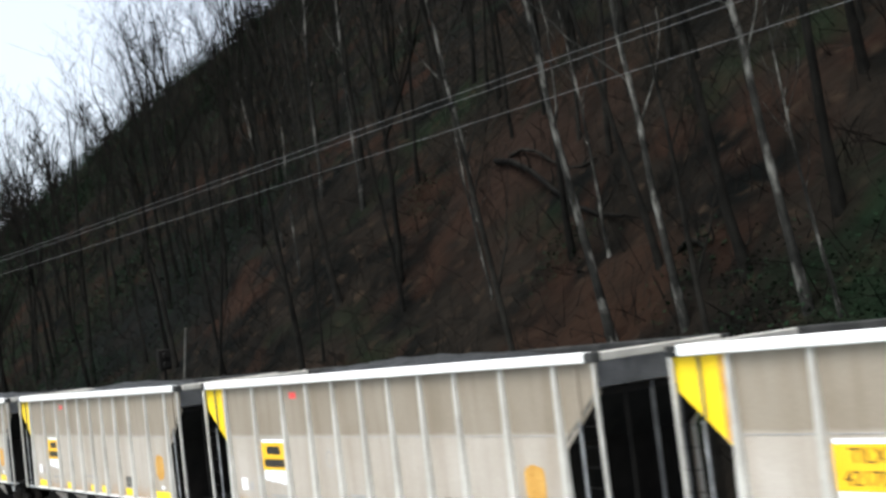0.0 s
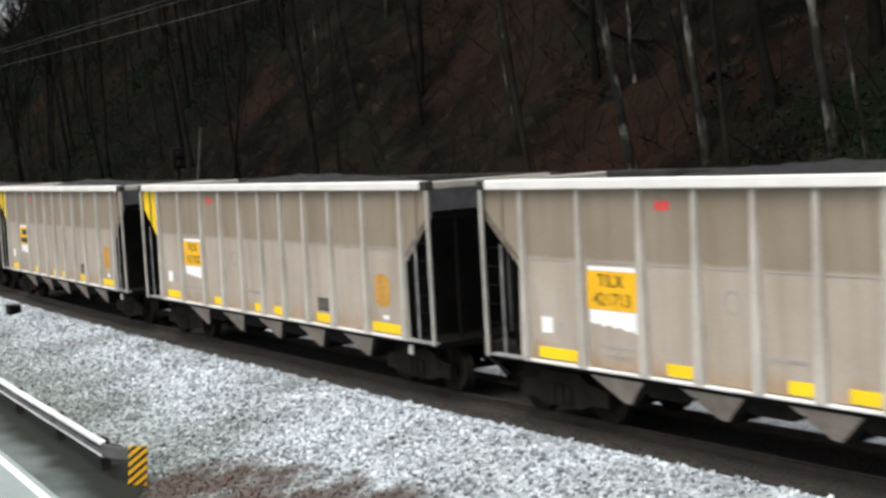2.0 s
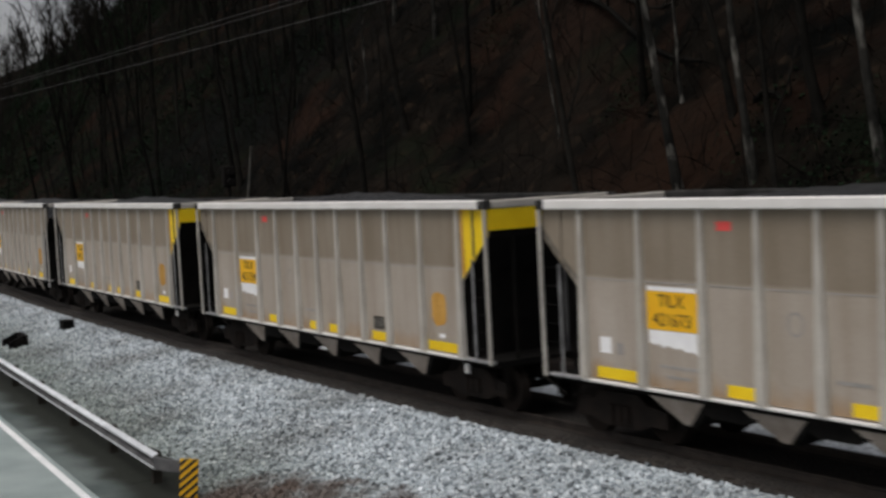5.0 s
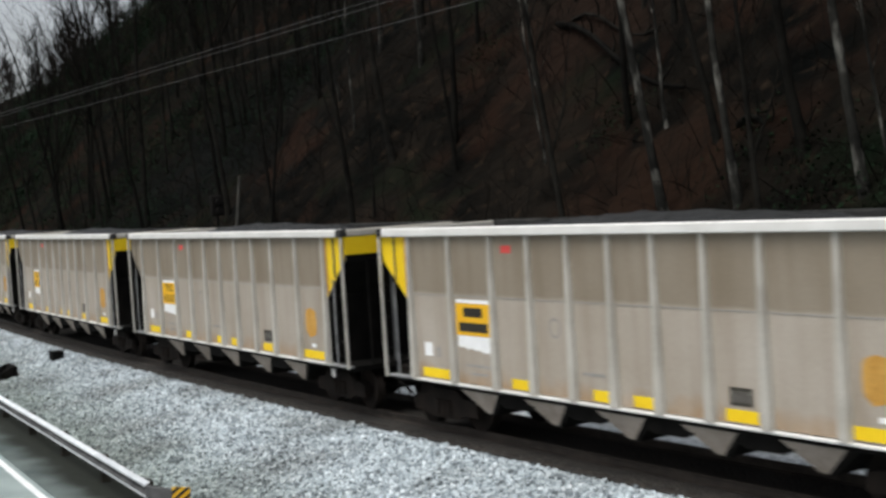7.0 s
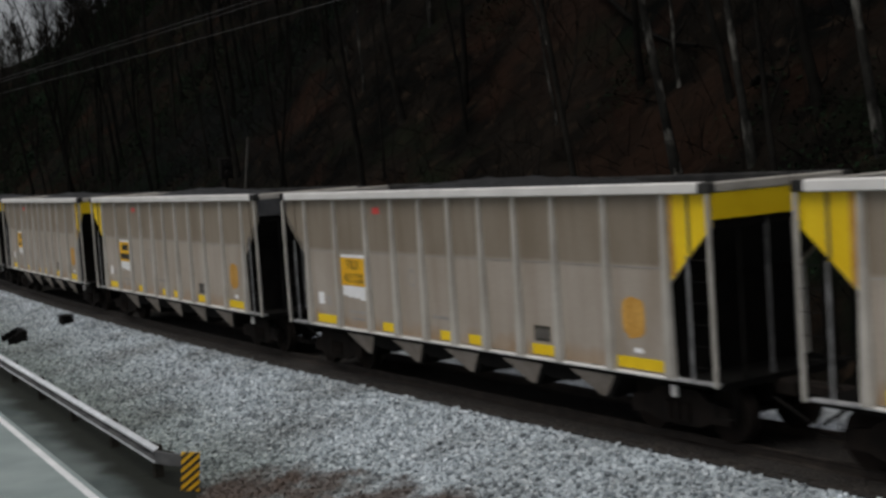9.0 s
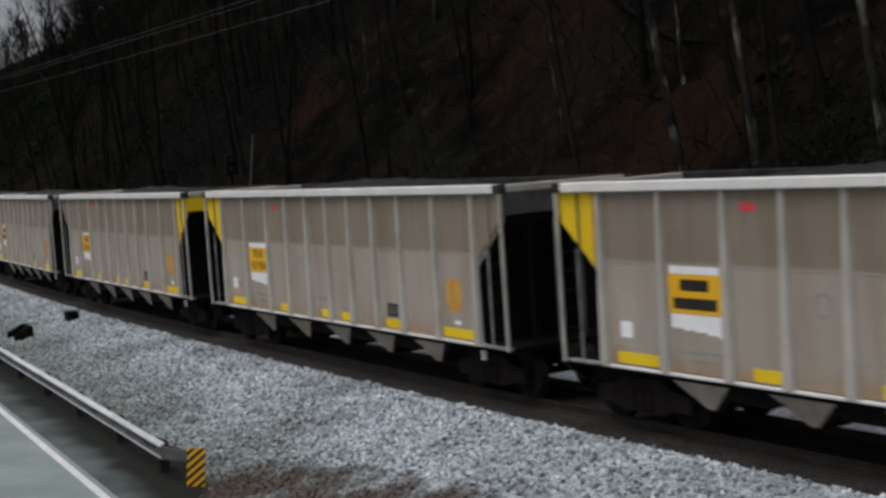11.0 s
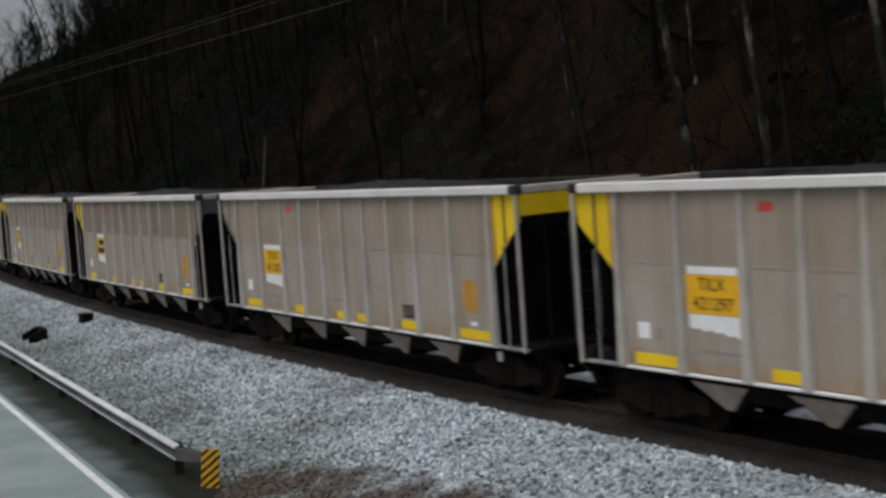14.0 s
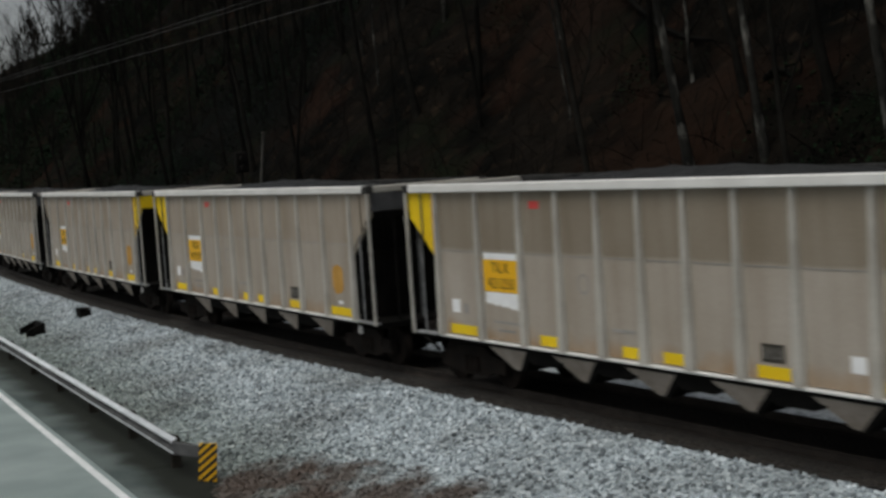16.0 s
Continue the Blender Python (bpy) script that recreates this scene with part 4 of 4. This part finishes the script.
def tree_kind(rng, height, girth, first, forked, bark, finest=0.006):
    wood, twigs = tree_model(rng, height, girth, first, forked, finest)
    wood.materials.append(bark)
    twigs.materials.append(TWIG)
    t = new("tree")
    for nm, me in (("trunk", wood), ("crown", twigs)):
        o = new(nm, me)
        o.parent = t
    pale = bark is PALE_BARK
    return tagged(t, "bare winter tree with pale bark on the hillside" if pale else "bare winter tree with dark bark on the hillside",
                  "tree", "trees on the hillside")


# s along the track, side behind it, height, lean to the left in degrees, kind
NOTED = (
    (29.1, 13.0, 17, 8, 0), (25.7, 12.8, 15, 7, 0), (23.9, 13.7, 16, 6, 3), (20.8, 12.3, 17, 8, 0), (59.5, 17.7, 9, 0, 1),
    (58.1, 21.0, 14, 0, 1), (45.1, 19.7, 16, 5, 0), (64.6, 21.8, 15, -2, 1), (84.2, 21.7, 14, 0, 2), (39.6, 16.2, 8, 6, 1),
    (32.7, 16.4, 9, 5, 1), (19.6, 12.0, 8, 6, 1), (28.6, 14.9, 14, 8, 2), (64.9, 19.3, 10, 9, 1), (53.8, 22.0, 13, 0, 2), (72.1, 20.8, 16, -2, 2))


def make_trees():
    rng = random.Random(11)
    kinds = [tree_kind(rng, 15, 0.125, 0.4, False, PALE_BARK), tree_kind(rng, 13, 0.10, 0.4, False, PALE_BARK),
             tree_kind(rng, 15, 0.13, 0.35, False, BARK), tree_kind(rng, 15, 0.15, 0.4, True, BARK),
             tree_kind(rng, 17, 0.16, 0.3, True, BARK), tree_kind(rng, 12, 0.085, 0.25, False, BARK)]
    ridge = [tree_model(rng, h, 0.30, 0.45, f, 0.035) for h, f in ((14, True), (12, False), (15, True))]
    heights = (15, 13, 15, 15, 17, 12, 14, 12, 15)
    used, spots = set(), []

    def put(s, l, h, lean, k, turn):
        x, y, _ = track(s, l)
        sc = h / heights[k]
        m = pose(x, y, land(s, l), 0, -lean, 0) @ pose(0, 0, 0, 0, 0, turn) @ Matrix.Diagonal((sc, sc, sc, 1))
        if k in used:
            t = copy_thing(kinds[k], Matrix())
        else:
            t = kinds[k]
            used.add(k)
        t.matrix_basis = m
        spots.append((s, l))
    for s, l, h, lean, k in NOTED:
        put(s, l, h, lean, k, rng.uniform(0, 360))
    def scatter(count, s0, s1, l0, l1, place):
        made = tries = 0
        while made < count and tries < 9000:
            tries += 1
            s, l = rng.uniform(s0, s1), rng.uniform(l0, l1)
            if s < 70 and l < 22 and rng.random() < 0.5:
                continue
            if l > 38 and place is put and rng.random() < 0.86:
                continue
            near = 1.5 + 0.006 * s
            if any(abs(s - a) < near and abs(l - b) < near for a, b in spots):
                continue
            if place is put:
                place(s, l, rng.uniform(9, 19), rng.gauss(3, 4), rng.choice((2, 2, 3, 4, 4, 5, 5)), rng.uniform(0, 360))
            else:
                place(s, l, rng.uniform(7, 11.5), rng.gauss(1, 3), rng.choice((6, 7, 8)), rng.uniform(0, 360))
            made += 1
    scatter(215, 2, 125, 10, 75, put)
    # the far wood, past counting
    piles = {"bark": ([], []), "twig": ([], [])}
    data = []
    for pair in [[o.data for o in t.children] for t in kinds] + ridge:
        for me, key in zip(pair, ("bark", "twig")):
            co = np.empty(len(me.vertices) * 3)
            me.vertices.foreach_get("co", co)
            data.append((key, co.reshape(-1, 3), np.array([p.vertices[:] for p in me.polygons])))

    def pile(s, l, h, lean, k, turn):
        x, y, _ = track(s, l)
        sc = h / heights[k]
        m = np.array(pose(x, y, land(s, l), 0, -lean, 0) @ pose(0, 0, 0, 0, 0, turn)) @ np.diag((sc, sc, sc, 1))
        for key, co, fa in data[2 * k:2 * k + 2]:
            vs, fs = piles[key]
            fs.append(fa + sum(len(v) for v in vs))
            vs.append(co @ m[:3, :3].T + m[:3, 3])
        spots.append((s, l))
    scatter(44, 125, 290, 10, 34, pile)
    scatter(10, 165, 290, 36, 60, pile)
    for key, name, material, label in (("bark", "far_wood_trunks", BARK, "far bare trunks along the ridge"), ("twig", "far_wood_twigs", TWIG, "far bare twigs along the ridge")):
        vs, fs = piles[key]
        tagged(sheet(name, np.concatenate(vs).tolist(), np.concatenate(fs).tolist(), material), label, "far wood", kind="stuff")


make_trees()


# ---- undergrowth, sticks and loose stones ----
def make_undergrowth():
    rng = random.Random(5)
    verts, faces = [], []
    for _ in range(6500):
        s, l = rng.uniform(2, 120), 8 + abs(rng.gauss(0, 16))
        x, y, _a = track(s, l)
        z = land(s, l)
        ln, ang, el = rng.uniform(0.5, 2.6), rng.uniform(0, math.tau), rng.uniform(0.05, 1.5)
        d = Vector((math.cos(ang) * math.cos(el), math.sin(ang) * math.cos(el), math.sin(el)))
        p = Vector((x, y, z - 0.1))
        mid = p + d * ln * 0.5 + Vector((rng.uniform(-0.15, 0.15), rng.uniform(-0.15, 0.15), 0.1))
        tube(verts, faces, [p, mid, p + d * ln], [0.022, 0.016, 0.006], 3)
    tagged(sheet("dead_brush", verts, faces, TWIG), "tangle of dead sticks and brush on the slope", "undergrowth", kind="stuff")
    verts, faces = [], []
    # s, side, spread, height
    clumps = [(23.1, 12.6, 2.2, 1), (20.4, 12.3, 2.4, 1), (17.5, 12.5, 2.6, 1), (14.5, 13, 3, 1.3), (26.5, 14.5, 1.6, 0.8), (36, 17, 1.6, 0.8),
              (52, 21, 2.0, 1), (18, 17, 2.5, 1), (13, 20, 3, 1.3), (21.5, 11.5, 2.4, 0.9), (18.5, 11.2, 2.4, 1.1), (15.8, 11.2, 2.6, 1.2)]
    clumps += [(rng.uniform(72, 270), rng.uniform(11, 62), rng.uniform(3, 7), rng.uniform(1.2, 3.2)) for _ in range(330)]
    clumps += [(rng.uniform(120, 310), rng.uniform(36, 66), rng.uniform(3, 6), rng.uniform(2.0, 5.5)) for _ in range(150)]
    for s0, l0, r, high in clumps:
        for _ in range(420):
            s, l = s0 + rng.gauss(0, r * 0.5), l0 + rng.gauss(0, r * 0.4)
            x, y, _a = track(s, l)
            out = max(0.15, 1 - (abs(s - s0) + abs(l - l0)) / (1.6 * r))
            p = Vector((x, y, land(s, max(l, 8.1)) + high * out * rng.random() ** 0.7 * 1.25))
            a, t = rng.uniform(0, math.tau), rng.uniform(-0.7, 0.7)
            w = rng.uniform(0.035, 0.095) * (1 + max(0.0, s0 - 60) / 90)
            u = Vector((math.cos(a), math.sin(a), t)) * w
            v = Vector((-math.sin(a), math.cos(a), rng.uniform(-0.6, 0.6))) * w * 0.55
            b = len(verts)
            verts += [p - u, p + v, p + u, p - v]
            faces.append((b, b + 1, b + 2, b + 3))
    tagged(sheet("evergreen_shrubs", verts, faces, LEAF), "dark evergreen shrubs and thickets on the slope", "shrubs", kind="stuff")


make_undergrowth()
make_logs()


def make_stones():
    rng = np.random.default_rng(3)
    cube = np.array([(-1, -1, -1), (1, -1, -1), (1, 1, -1), (-1, 1, -1), (-1, -1, 1), (1, -1, 1), (1, 1, 1), (-1, 1, 1)], float)
    quads = np.array([(0, 3, 2, 1), (4, 5, 6, 7), (0, 1, 5, 4), (1, 2, 6, 5), (2, 3, 7, 6), (3, 0, 4, 7)])
    n = 46000
    s = rng.uniform(6, 64, n)
    side = 0.2 - rng.uniform(0.0, 7.1, n)
    prof_l, prof_z = [-7.4, -5.6, -4.4, -2.5, -0.25, 0.3], [-0.95, -0.93, -0.87, -0.62, -0.26, -0.25]
    verts = np.empty((n, 8, 3))
    for i in range(n):
        x, y, _ = track(s[i], side[i])
        off = Vector((x, y, 0)) - ROAD_P
        if off.dot(ROAD_N) < (2.05 if off.dot(ROAD_U) > 0.0 else 0.3 + 1.75 * max(0.0, 1 + off.dot(ROAD_U) / 7.0) ** 1.8):
            side[i] = -rng.uniform(0.0, 3.6)
            x, y, _ = track(s[i], side[i])
        r = rng.uniform(0.017, 0.042)
        c = cube * r * rng.uniform(0.6, 1.3, (1, 3)) * rng.uniform(0.65, 1.1, (8, 1))
        a, b = rng.uniform(0, 6.28), rng.uniform(-0.7, 0.7)
        ca, sa, cb, sb = math.cos(a), math.sin(a), math.cos(b), math.sin(b)
        rot = np.array([(ca, -sa * cb, sa * sb), (sa, ca * cb, -ca * sb), (0, sb, cb)])
        verts[i] = c @ rot.T + (x, y, np.interp(side[i], prof_l, prof_z) + r * 0.35)
    faces = (quads[None] + 8 * np.arange(n)[:, None, None]).reshape(-1, 4)
    ob = sheet("ballast_stones", verts.reshape(-1, 3).tolist(), faces.tolist(), STONE)
    tagged(ob, "loose angular pale grey ballast stones", "stones", kind="stuff")


make_stones()


# ---- what moves: the train rolls away along the curve ----
def motions():
    drift_t, drift = (0, 2, 5, 9, 12.5, 14, 16), (0.15, 0.0, -0.14, -0.33, 0.05, -0.02, 0.3)
    for n, car in CARS.items():
        rows = []
        for k in range(17):
            s = 14.77 + 10.73 * k + 16.2 * (n + 1) - 8.7 + float(np.interp(k, drift_t, drift))
            x, y, a = track(s, WIDE)
            rows.append((k, pose(x, y, 0, 0, 0, 90 + math.degrees(a))))
        walk(car, rows)
        for ws in car.children:
            if ws.name.startswith("wheelset"):
                x = ws.matrix_basis.translation.x
                walk(ws, [(k / 15, pose(x, 0, WHEEL, 0, math.degrees(10.73 * k / 15 / WHEEL), 0)) for k in range(241)])


motions()
